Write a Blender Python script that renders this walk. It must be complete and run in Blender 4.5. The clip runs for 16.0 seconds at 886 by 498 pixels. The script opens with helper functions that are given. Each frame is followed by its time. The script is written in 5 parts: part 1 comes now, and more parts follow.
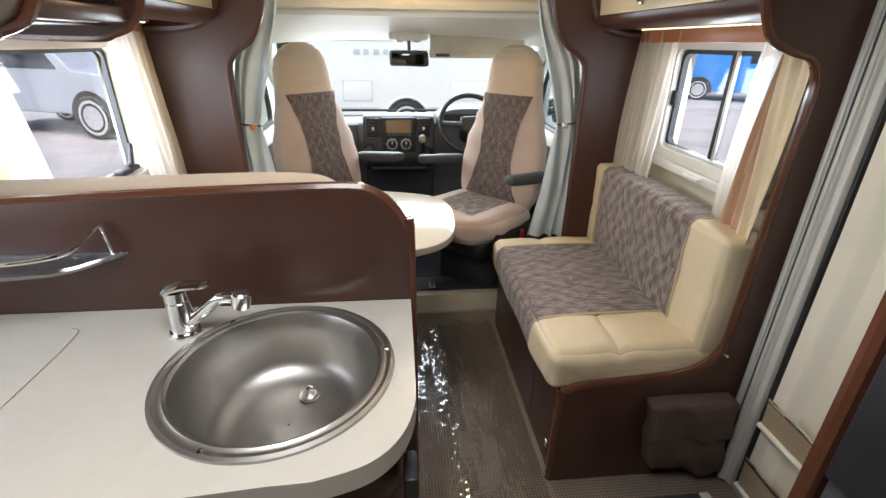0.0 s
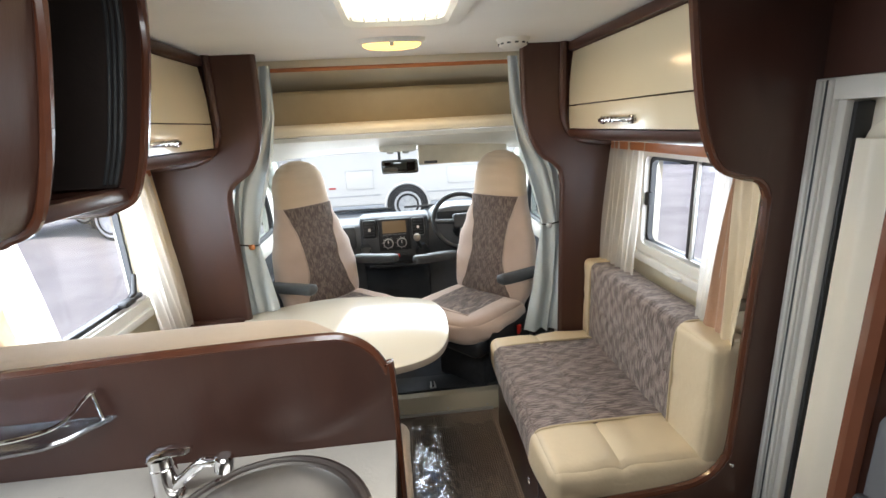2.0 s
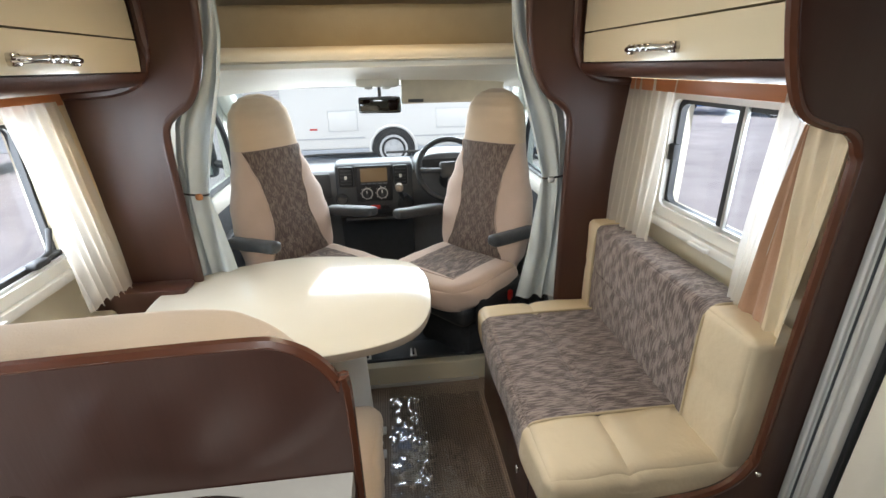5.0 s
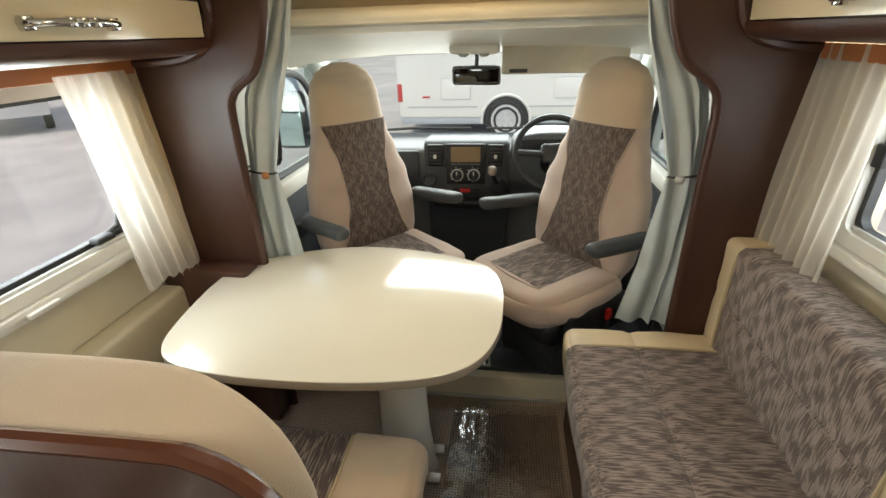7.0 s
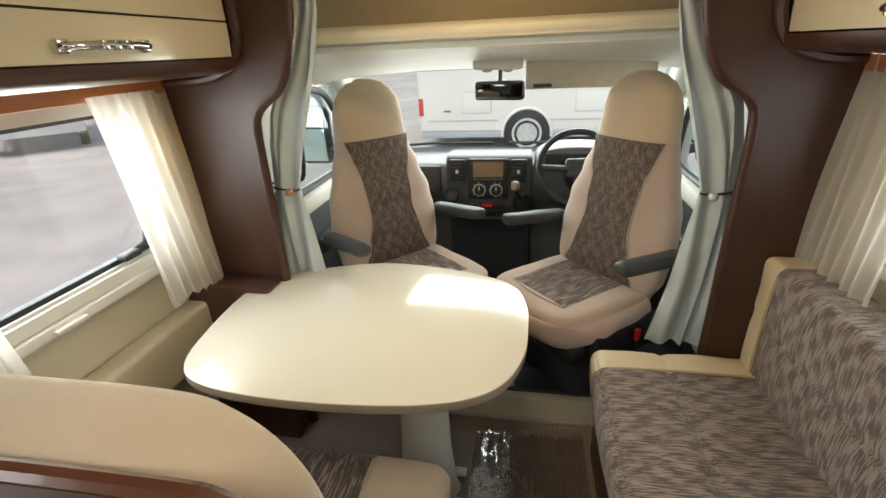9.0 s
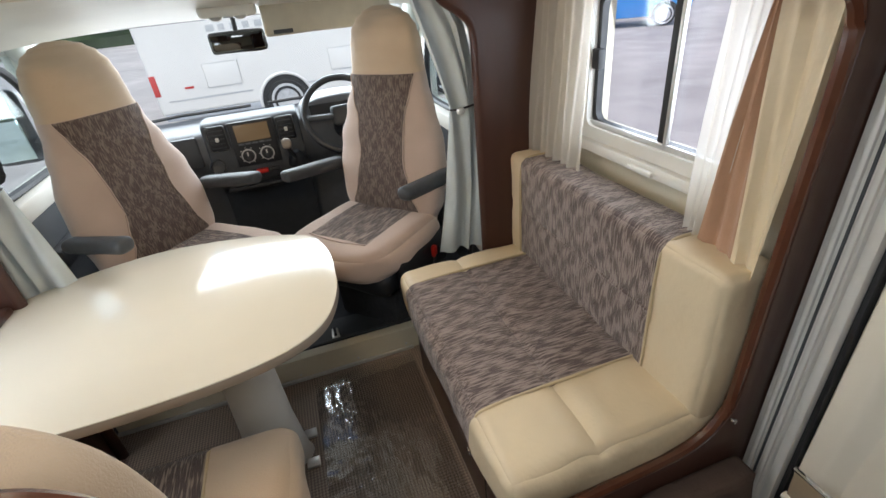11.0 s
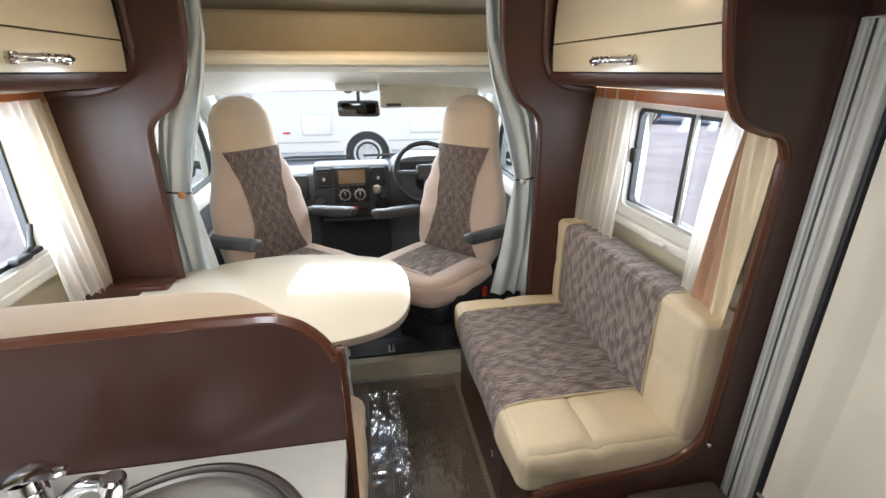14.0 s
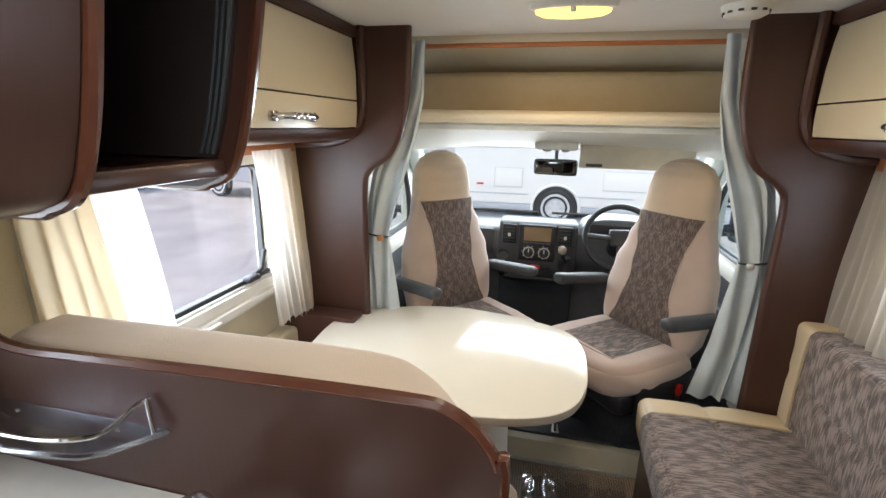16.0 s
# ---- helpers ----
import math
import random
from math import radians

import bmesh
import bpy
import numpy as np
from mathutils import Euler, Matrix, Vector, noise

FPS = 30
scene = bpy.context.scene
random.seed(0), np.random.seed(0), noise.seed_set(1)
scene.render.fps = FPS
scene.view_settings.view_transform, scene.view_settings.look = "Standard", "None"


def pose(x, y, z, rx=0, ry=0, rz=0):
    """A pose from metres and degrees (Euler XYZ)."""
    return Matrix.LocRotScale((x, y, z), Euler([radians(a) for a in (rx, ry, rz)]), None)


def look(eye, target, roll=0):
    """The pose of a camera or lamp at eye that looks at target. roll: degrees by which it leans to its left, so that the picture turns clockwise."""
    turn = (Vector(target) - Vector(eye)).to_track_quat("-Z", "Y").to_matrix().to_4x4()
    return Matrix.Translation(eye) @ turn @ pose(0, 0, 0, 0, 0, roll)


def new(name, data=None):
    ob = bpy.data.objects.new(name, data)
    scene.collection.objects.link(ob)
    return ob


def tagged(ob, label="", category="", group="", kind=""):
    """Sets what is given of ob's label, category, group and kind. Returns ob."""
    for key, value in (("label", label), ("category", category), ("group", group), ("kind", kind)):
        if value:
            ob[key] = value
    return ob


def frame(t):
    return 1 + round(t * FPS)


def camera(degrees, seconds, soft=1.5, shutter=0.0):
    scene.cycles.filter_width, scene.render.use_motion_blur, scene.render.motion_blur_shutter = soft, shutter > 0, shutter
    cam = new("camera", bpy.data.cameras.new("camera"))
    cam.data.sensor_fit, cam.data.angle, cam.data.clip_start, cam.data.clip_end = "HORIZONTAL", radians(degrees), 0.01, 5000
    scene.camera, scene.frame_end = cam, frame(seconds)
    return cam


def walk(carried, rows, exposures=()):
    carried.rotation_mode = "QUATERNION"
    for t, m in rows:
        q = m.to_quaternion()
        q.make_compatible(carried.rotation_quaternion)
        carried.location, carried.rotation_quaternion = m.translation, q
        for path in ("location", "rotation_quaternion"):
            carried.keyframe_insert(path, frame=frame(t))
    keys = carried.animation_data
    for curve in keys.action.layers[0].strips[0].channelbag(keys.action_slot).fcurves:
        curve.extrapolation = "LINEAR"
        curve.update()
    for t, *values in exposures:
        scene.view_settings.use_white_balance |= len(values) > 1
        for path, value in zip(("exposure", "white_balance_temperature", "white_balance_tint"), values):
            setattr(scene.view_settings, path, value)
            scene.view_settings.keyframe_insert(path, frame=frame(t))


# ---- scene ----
cam = camera(88.5, 16.0)
PATH = [
    (0, (-0.036, 0.167, 1.376), (0.145, 1.979, 0.549), 0.7),
    (0.5, (0.019, 0.162, 1.411), (0.21, 2.005, 0.657), -0.9),
    (1, (0.04, 0.158, 1.472), (0.222, 2.042, 0.827), -2.0),
    (1.5, (0.042, 0.159, 1.528), (0.208, 2.074, 0.976), -2.6),
    (2, (0.035, 0.168, 1.529), (0.199, 2.09, 1.0), -3.1),
    (2.5, (0.019, 0.18, 1.523), (0.163, 2.097, 0.97), -2.5),
    (3, (-0.004, 0.183, 1.511), (0.19, 2.086, 0.928), -1.6),
    (3.5, (0.013, 0.227, 1.492), (0.248, 2.108, 0.853), -1.2),
    (6, (0.123, 0.649, 1.482), (0.23, 2.468, 0.659), -2.3),
    (6.5, (0.154, 0.735, 1.478), (0.087, 2.54, 0.619), -1.7),
    (7, (0.184, 0.779, 1.476), (-0.075, 2.566, 0.615), -1.8),
    (7.5, (0.195, 0.791, 1.477), (-0.236, 2.558, 0.645), -2.0),
    (8, (0.195, 0.787, 1.483), (-0.363, 2.538, 0.694), -2.0),
    (10.5, (0.117, 0.849, 1.448), (0.434, 2.593, 0.522), -5.1),
    (11, (0.184, 0.75, 1.404), (0.664, 2.42, 0.414), -6.1),
    (11.5, (0.216, 0.647, 1.365), (0.807, 2.252, 0.328), -6.1),
    (12, (0.2, 0.577, 1.351), (0.845, 2.164, 0.32), -4.6),
    (12.5, (0.152, 0.506, 1.374), (0.825, 2.113, 0.392), -3.1),
    (13, (0.094, 0.42, 1.408), (0.734, 2.087, 0.509), -1.8),
    (13.5, (0.065, 0.379, 1.442), (0.556, 2.137, 0.624), -0.8),
    (14, (0.043, 0.374, 1.486), (0.366, 2.207, 0.755), 0.0),
    (14.5, (0.025, 0.364, 1.505), (0.206, 2.253, 0.87), 0.5),
    (15, (0.019, 0.358, 1.536), (0.12, 2.275, 0.972), 0.2),
    (15.5, (-0.002, 0.377, 1.531), (-0.026, 2.305, 0.999), -0.2),
    (16, (0.016, 0.501, 1.499), (-0.418, 2.38, 0.971), 1.1),
]
walk(cam, [(t, look(eye, target, roll)) for t, eye, target, roll in PATH],
     [(0, 2.15, 6700, 9), (3.5, 2.2, 6450, 8), (6.0, 1.9, 7000, 6), (7.0, 1.78, 7450, 4), (8.2, 1.82, 7500, 4), (10.5, 1.85, 6900, 5), (11.0, 1.9, 6600, 9), (12.5, 2.1, 6350, 12), (14.5, 2.22, 6550, 9), (16.0, 2.05, 6550, 9)])

# ---- light ----
world = bpy.data.worlds.new("world")
scene.world = world
world.use_nodes = True
wn = world.node_tree
sky = wn.nodes.new("ShaderNodeTexSky")
sky.sky_type, sky.sun_disc, sky.sun_elevation, sky.sun_rotation = "NISHITA", False, radians(61), radians(200)
sky.dust_density, sky.ozone_density = 3.0, 0.6
wn.links.new(sky.outputs[0], wn.nodes["Background"].inputs[0])
wn.nodes["Background"].inputs[1].default_value = 0.069
sun = new("sun", bpy.data.lights.new("sun", "SUN"))
sun.data.energy, sun.data.angle, sun.data.color = 0.4, radians(12), (1.0, 0.96, 0.9)
sun.matrix_world = look((-1.5, -4.2, 8.2), (0, 0, 0))


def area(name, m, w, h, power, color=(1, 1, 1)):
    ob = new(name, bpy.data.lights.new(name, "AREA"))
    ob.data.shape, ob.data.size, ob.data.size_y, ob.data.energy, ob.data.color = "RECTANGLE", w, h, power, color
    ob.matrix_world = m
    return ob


# daylight standing in the openings, and one added fill lamp over the kitchen
area("windscreen_daylight", look((0.04, 3.62, 1.28), (0.04, 2.0, 0.9)), 1.5, 0.5, 9.4, (0.90, 0.97, 1.05))
area("window_daylight_west", look((-1.13, 1.68, 1.13), (0, 1.68, 0.9)), 0.74, 0.4, 2.6, (0.90, 0.97, 1.05))
area("window_daylight_east", look((1.13, 1.70, 1.18), (0, 1.7, 0.9)), 0.50, 0.34, 0.9, (0.90, 0.97, 1.05))
area("roof_hatch_daylight", look((0.06, 1.46, 1.88), (0.06, 1.46, 0)), 0.3, 0.36, 3.0, (0.97, 0.98, 1.0))
# added fill for worktop and door; the ceiling is closed here, without a hatch
area("kitchen_fill", look((-0.12, 0.40, 1.83), (-0.12, 0.40, 0)), 0.5, 0.5, 2.7, (0.95, 0.98, 1.02))
area("kitchen_window_daylight", look((-1.13, 0.60, 1.135), (0, 0.60, 1.0)), 0.6, 0.32, 0.9, (0.93, 0.98, 1.03))

# ---- materials ----


def principled(name, color, rough=0.5, metal=0.0, coat=0.0, sheen=0.0, var=0.12, scale=18.0, bump=0.02, bump_scale=120.0, stretch=(1, 1, 1), spec=0.5, alpha=1.0, transmission=0.0):
    """A surface with a broad and a fine variation of its colour, and fine relief."""
    m = bpy.data.materials.new(name)
    m.use_nodes = True
    nt = m.node_tree
    b = nt.nodes["Principled BSDF"]
    tc = nt.nodes.new("ShaderNodeTexCoord")
    mp = nt.nodes.new("ShaderNodeMapping")
    mp.inputs["Scale"].default_value = stretch
    nt.links.new(tc.outputs["Object"], mp.inputs[0])
    n1, n2 = nt.nodes.new("ShaderNodeTexNoise"), nt.nodes.new("ShaderNodeTexNoise")
    n1.inputs["Scale"].default_value, n1.inputs["Detail"].default_value = scale, 5
    n2.inputs["Scale"].default_value, n2.inputs["Detail"].default_value = scale / 7, 2
    for n in (n1, n2):
        nt.links.new(mp.outputs[0], n.inputs["Vector"])
    mul = nt.nodes.new("ShaderNodeMath")
    mul.operation = "ADD"
    nt.links.new(n1.outputs[0], mul.inputs[0])
    nt.links.new(n2.outputs[0], mul.inputs[1])
    ramp = nt.nodes.new("ShaderNodeMapRange")
    ramp.inputs[1].default_value, ramp.inputs[2].default_value = 0.6, 1.4
    ramp.inputs[3].default_value, ramp.inputs[4].default_value = 1 - var, 1 + var
    nt.links.new(mul.outputs[0], ramp.inputs[0])
    mix = nt.nodes.new("ShaderNodeVectorMath")
    mix.operation = "SCALE"
    mix.inputs[0].default_value = color
    nt.links.new(ramp.outputs[0], mix.inputs["Scale"])
    nt.links.new(mix.outputs[0], b.inputs["Base Color"])
    b.inputs["Roughness"].default_value, b.inputs["Metallic"].default_value = rough, metal
    b.inputs["Coat Weight"].default_value, b.inputs["Coat Roughness"].default_value = coat, 0.06
    b.inputs["Sheen Weight"].default_value, b.inputs["Specular IOR Level"].default_value = sheen, spec
    b.inputs["Alpha"].default_value, b.inputs["Transmission Weight"].default_value = alpha, transmission
    if bump:
        n3 = nt.nodes.new("ShaderNodeTexNoise")
        n3.inputs["Scale"].default_value, n3.inputs["Detail"].default_value = bump_scale, 4
        nt.links.new(mp.outputs[0], n3.inputs["Vector"])
        bp = nt.nodes.new("ShaderNodeBump")
        bp.inputs["Strength"].default_value, bp.inputs["Distance"].default_value = min(1.0, bump * 10), 0.004
        nt.links.new(n3.outputs[0], bp.inputs["Height"])
        nt.links.new(bp.outputs[0], b.inputs["Normal"])
    return m


def streaked_fabric(name, dark, light, stretch, scale=60.0, low=0.5, high=0.6, axes="XY", repeat=(0.075, 0.10), blotch=0.07):
    """Upholstery woven with short light dashes that gather in staggered blotches."""
    m = principled(name, dark, 0.85, sheen=0.25, bump=0.06, bump_scale=500)
    nt = m.node_tree
    b = nt.nodes["Principled BSDF"]
    src = b.inputs["Base Color"].links[0].from_socket
    tc = nt.nodes.new("ShaderNodeTexCoord")
    mp = nt.nodes.new("ShaderNodeMapping")
    mp.inputs["Scale"].default_value = stretch
    nt.links.new(tc.outputs["Object"], mp.inputs[0])
    n = nt.nodes.new("ShaderNodeTexNoise")
    n.inputs["Scale"].default_value, n.inputs["Detail"].default_value = scale, 1.5
    nt.links.new(mp.outputs[0], n.inputs["Vector"])
    wob = nt.nodes.new("ShaderNodeTexNoise")
    wob.inputs["Scale"].default_value, wob.inputs["Detail"].default_value = 14, 2
    nt.links.new(tc.outputs["Object"], wob.inputs["Vector"])
    move = nt.nodes.new("ShaderNodeVectorMath")
    move.operation = "MULTIPLY_ADD"
    move.inputs[1].default_value = (0.06, 0.06, 0.06)
    nt.links.new(wob.outputs["Color"], move.inputs[0])
    nt.links.new(tc.outputs["Object"], move.inputs[2])
    sep = nt.nodes.new("ShaderNodeSeparateXYZ")
    nt.links.new(move.outputs[0], sep.inputs[0])
    waves = []
    for ax, step in zip(axes, repeat):
        mu = nt.nodes.new("ShaderNodeMath")
        mu.operation = "MULTIPLY"
        mu.inputs[1].default_value = 2 * math.pi / step
        nt.links.new(sep.outputs[ax], mu.inputs[0])
        co = nt.nodes.new("ShaderNodeMath")
        co.operation = "COSINE"
        nt.links.new(mu.outputs[0], co.inputs[0])
        waves.append(co)
    pr = nt.nodes.new("ShaderNodeMath")
    pr.operation = "MULTIPLY"
    nt.links.new(waves[0].outputs[0], pr.inputs[0])
    nt.links.new(waves[1].outputs[0], pr.inputs[1])
    add = nt.nodes.new("ShaderNodeMath")
    add.operation = "MULTIPLY_ADD"
    add.inputs[1].default_value = blotch
    nt.links.new(pr.outputs[0], add.inputs[0])
    nt.links.new(n.outputs[0], add.inputs[2])
    mr = nt.nodes.new("ShaderNodeMapRange")
    mr.inputs[1].default_value, mr.inputs[2].default_value = low, high
    nt.links.new(add.outputs[0], mr.inputs[0])
    mx = nt.nodes.new("ShaderNodeMix")
    mx.data_type = "RGBA"
    mx.inputs["B"].default_value = (*light, 1)
    nt.links.new(mr.outputs[0], mx.inputs["Factor"])
    nt.links.new(src, mx.inputs["A"])
    nt.links.new(mx.outputs["Result"], b.inputs["Base Color"])
    return m


def clear(name, tint=(0.95, 0.97, 0.98), gloss=0.06, rough=0.02):
    """Thin clear sheet: lets light straight through and mirrors a little."""
    m = bpy.data.materials.new(name)
    m.use_nodes = True
    nt = m.node_tree
    nt.nodes.remove(nt.nodes["Principled BSDF"])
    out = nt.nodes["Material Output"]
    tr, gl = nt.nodes.new("ShaderNodeBsdfTransparent"), nt.nodes.new("ShaderNodeBsdfGlossy")
    mx = nt.nodes.new("ShaderNodeMixShader")
    tr.inputs[0].default_value = (*tint, 1)
    gl.inputs["Roughness"].default_value = rough
    mx.inputs[0].default_value = gloss
    nt.links.new(tr.outputs[0], mx.inputs[1])
    nt.links.new(gl.outputs[0], mx.inputs[2])
    nt.links.new(mx.outputs[0], out.inputs[0])
    return m


def voile(name, color, through_part):
    """Thin cloth: scatters light, lets some pass diffusely and some straight."""
    m = bpy.data.materials.new(name)
    m.use_nodes = True
    nt = m.node_tree
    nt.nodes.remove(nt.nodes["Principled BSDF"])
    out = nt.nodes["Material Output"]
    di, tl, tr = (nt.nodes.new("ShaderNodeBsdf" + k) for k in ("Diffuse", "Translucent", "Transparent"))
    m1, m2 = nt.nodes.new("ShaderNodeMixShader"), nt.nodes.new("ShaderNodeMixShader")
    wave = nt.nodes.new("ShaderNodeTexNoise")
    wave.inputs["Scale"].default_value = 300
    bp = nt.nodes.new("ShaderNodeBump")
    bp.inputs["Strength"].default_value = 0.15
    nt.links.new(wave.outputs[0], bp.inputs["Height"])
    for n in (di, tl):
        n.inputs[0].default_value = (*color, 1)
        nt.links.new(bp.outputs[0], n.inputs["Normal"])
    m1.inputs[0].default_value, m2.inputs[0].default_value = 0.55, through_part
    nt.links.new(di.outputs[0], m1.inputs[1])
    nt.links.new(tl.outputs[0], m1.inputs[2])
    nt.links.new(m1.outputs[0], m2.inputs[1])
    nt.links.new(tr.outputs[0], m2.inputs[2])
    nt.links.new(m2.outputs[0], out.inputs[0])
    return m


def glow(name, color, strength):
    m = bpy.data.materials.new(name)
    m.use_nodes = True
    nt = m.node_tree
    e = nt.nodes.new("ShaderNodeEmission")
    e.inputs[0].default_value, e.inputs[1].default_value = (*color, 1), strength
    nt.links.new(e.outputs[0], nt.nodes["Material Output"].inputs[0])
    return m


def weave_floor(name):
    """Woven vinyl: a fine basket weave of brown and grey threads."""
    m = principled(name, (0.235, 0.185, 0.15), 0.5, var=0.2, scale=9, bump=0)
    nt = m.node_tree
    b = nt.nodes["Principled BSDF"]
    src = b.inputs["Base Color"].links[0].from_socket
    tc = nt.nodes.new("ShaderNodeTexCoord")
    ck = nt.nodes.new("ShaderNodeTexChecker")
    ck.inputs["Scale"].default_value = 130
    mp = nt.nodes.new("ShaderNodeMapping")
    mp.inputs["Rotation"].default_value = (0, 0, radians(45))
    nt.links.new(tc.outputs["Object"], mp.inputs[0])
    nt.links.new(mp.outputs[0], ck.inputs["Vector"])
    ck.inputs[1].default_value, ck.inputs[2].default_value = (0.62, 0.6, 0.58, 1), (1.28, 1.28, 1.26, 1)
    mu = nt.nodes.new("ShaderNodeMix")
    mu.data_type, mu.blend_type = "RGBA", "MULTIPLY"
    mu.inputs["Factor"].default_value = 1
    nt.links.new(src, mu.inputs["A"])
    nt.links.new(ck.outputs[0], mu.inputs["B"])
    nt.links.new(mu.outputs["Result"], b.inputs["Base Color"])
    bp = nt.nodes.new("ShaderNodeBump")
    bp.inputs["Strength"].default_value, bp.inputs["Distance"].default_value = 0.4, 0.002
    nt.links.new(ck.outputs["Fac"], bp.inputs["Height"])
    nt.links.new(bp.outputs[0], b.inputs["Normal"])
    return m


WOOD = principled("dark_brown_laminate", (0.062, 0.026, 0.018), 0.32, var=0.18, scale=14, stretch=(1, 1, 0.12), bump=0.01, bump_scale=80)
WOOD_EDGE = principled("reddish_wood_edging", (0.105, 0.036, 0.019), 0.25, var=0.15, scale=30, coat=0.4, bump=0)
ORANGE_WOOD = principled("orange_wood", (0.42, 0.15, 0.055), 0.35, var=0.18, scale=20, stretch=(1, 0.1, 1), bump=0.01)
CREAM = principled("gloss_cream_lacquer", (0.70, 0.61, 0.43), 0.2, var=0.03, scale=3, coat=0.35, bump=0)
WALL = principled("cream_wall_lining", (0.66, 0.60, 0.46), 0.55, var=0.06, scale=10, bump=0.02, bump_scale=300)
CEIL = principled("white_ceiling_lining", (0.80, 0.79, 0.76), 0.6, var=0.03, scale=6, bump=0.02, bump_scale=260)
CAB_TRIM = principled("off_white_cab_trim", (0.70, 0.69, 0.62), 0.6, var=0.05, scale=8, bump=0.03, bump_scale=350)
BEIGE_SOFA = principled("cream_leatherette", (0.64, 0.53, 0.36), 0.5, var=0.08, scale=7, bump=0.05, bump_scale=40)
BEIGE_SEAT = principled("pale_beige_velour", (0.50, 0.39, 0.325), 0.85, sheen=0.4, var=0.10, scale=8, bump=0.04, bump_scale=300)
HEAD_BEIGE = principled("sand_velour", (0.55, 0.43, 0.31), 0.85, sheen=0.3, var=0.07, scale=8, bump=0.04, bump_scale=300)
PIPING = principled("cream_piping", (0.50, 0.40, 0.25), 0.6, bump=0)
PATTERN_SEAT = streaked_fabric("brown_dash_fabric_flat", (0.09, 0.061, 0.052), (0.285, 0.225, 0.195), (0.16, 2.3, 1.0), 130, 0.44, 0.58, "YX", (0.068, 0.11), 0.085)
PATTERN_BACK = streaked_fabric("brown_dash_fabric_upright", (0.09, 0.061, 0.052), (0.285, 0.225, 0.195), (0.4, 2.3, 0.17), 130, 0.44, 0.58, "YZ", (0.068, 0.085), 0.11)
PATTERN_CAB = streaked_fabric("brown_fleck_fabric", (0.085, 0.058, 0.050), (0.20, 0.155, 0.13), (2.2, 2.2, 0.22), 110, 0.44, 0.64, "XZ", (0.06, 0.09), 0.09)
PATTERN_BENCH = streaked_fabric("brown_stripe_fabric", (0.075, 0.05, 0.042), (0.30, 0.235, 0.19), (2.4, 0.20, 1.0), 95, 0.50, 0.62, "XY", (0.085, 0.13), 0.05)
COUNTER = principled("pale_grey_worktop", (0.54, 0.51, 0.455), 0.35, var=0.04, scale=40, bump=0.01)
TABLE = principled("gloss_cream_tabletop", (0.72, 0.685, 0.58), 0.16, var=0.03, scale=5, coat=0.4, bump=0)
TABLE_EDGE = principled("grey_brown_table_edging", (0.30, 0.25, 0.20), 0.4, bump=0)
STEEL = principled("brushed_steel", (0.45, 0.43, 0.405), 0.36, metal=1.0, var=0.06, scale=30, bump=0.004)
CHROME = principled("chrome", (0.75, 0.75, 0.75), 0.07, metal=1.0, var=0.0, bump=0)
ALU = principled("satin_aluminium", (0.62, 0.62, 0.60), 0.35, metal=0.6, var=0.05, bump=0)
BLACK = principled("black_plastic", (0.018, 0.019, 0.021), 0.45, var=0.2, scale=30, bump=0.02, bump_scale=400)
GREY_PLASTIC = principled("charcoal_plastic", (0.045, 0.049, 0.053), 0.5, var=0.15, scale=30, bump=0.03, bump_scale=400)
DASH_TOP = principled("grey_dash_plastic", (0.13, 0.135, 0.14), 0.55, var=0.1, scale=30, bump=0.03, bump_scale=400)
CARPET = principled("dark_grey_carpet", (0.05, 0.052, 0.058), 0.95, var=0.3, scale=60, bump=0.1, bump_scale=300)
WHITE_PLASTIC = principled("white_plastic", (0.75, 0.74, 0.69), 0.35, var=0.04, bump=0)
BLUE_CURTAIN = principled("grey_blue_curtain_cloth", (0.53, 0.595, 0.615), 0.8, sheen=0.3, var=0.1, scale=12, bump=0.04, bump_scale=400)
VOILE = voile("white_voile", (0.80, 0.76, 0.69), 0.34)
CREAM_CLOTH = voile("cream_curtain_cloth", (0.74, 0.62, 0.42), 0.02)
PEACH_CLOTH = principled("peach_brown_cloth", (0.40, 0.23, 0.14), 0.85, sheen=0.2, var=0.1, bump=0.04)
DOOR = principled("off_white_moulded_plastic", (0.83, 0.78, 0.66), 0.35, var=0.04, scale=6, bump=0.01)
FLOOR = weave_floor("woven_vinyl_floor")
FILM = clear("clear_protective_film", (0.93, 0.93, 0.93), 0.085, 0.06)
GLASS = clear("window_glass", (0.86, 0.92, 0.93), 0.05, 0.01)
ACRYLIC = clear("clear_acrylic", (0.72, 0.75, 0.80), 0.28, 0.15)
TINTED = clear("tinted_acrylic_pane", (0.92, 0.935, 0.965), 0.05, 0.02)
WINDSCREEN = clear("windscreen_glass", (0.86, 0.92, 0.93), 0.10, 0.08)
SMOKED = principled("smoked_tan_plastic", (0.36, 0.28, 0.19), 0.3, var=0.05, bump=0)
FRAME_WHITE = principled("off_white_metal_frame", (0.64, 0.63, 0.59), 0.3, var=0.05, scale=8, bump=0)
MIRROR = principled("mirror_glass", (0.13, 0.14, 0.145), 0.05, metal=1.0, var=0, bump=0)
SCREEN = principled("amber_reflection_screen", (0.10, 0.092, 0.08), 0.12, var=0.0, bump=0)
# faint amber emission imitates the lamps mirrored in the dark glass
SCREEN.node_tree.nodes["Principled BSDF"].inputs["Emission Color"].default_value = (0.55, 0.30, 0.09, 1)
SCREEN.node_tree.nodes["Principled BSDF"].inputs["Emission Strength"].default_value = 0.04
LINING = principled("dark_brown_lining", (0.035, 0.026, 0.023), 0.5, var=0.2, bump=0.02)
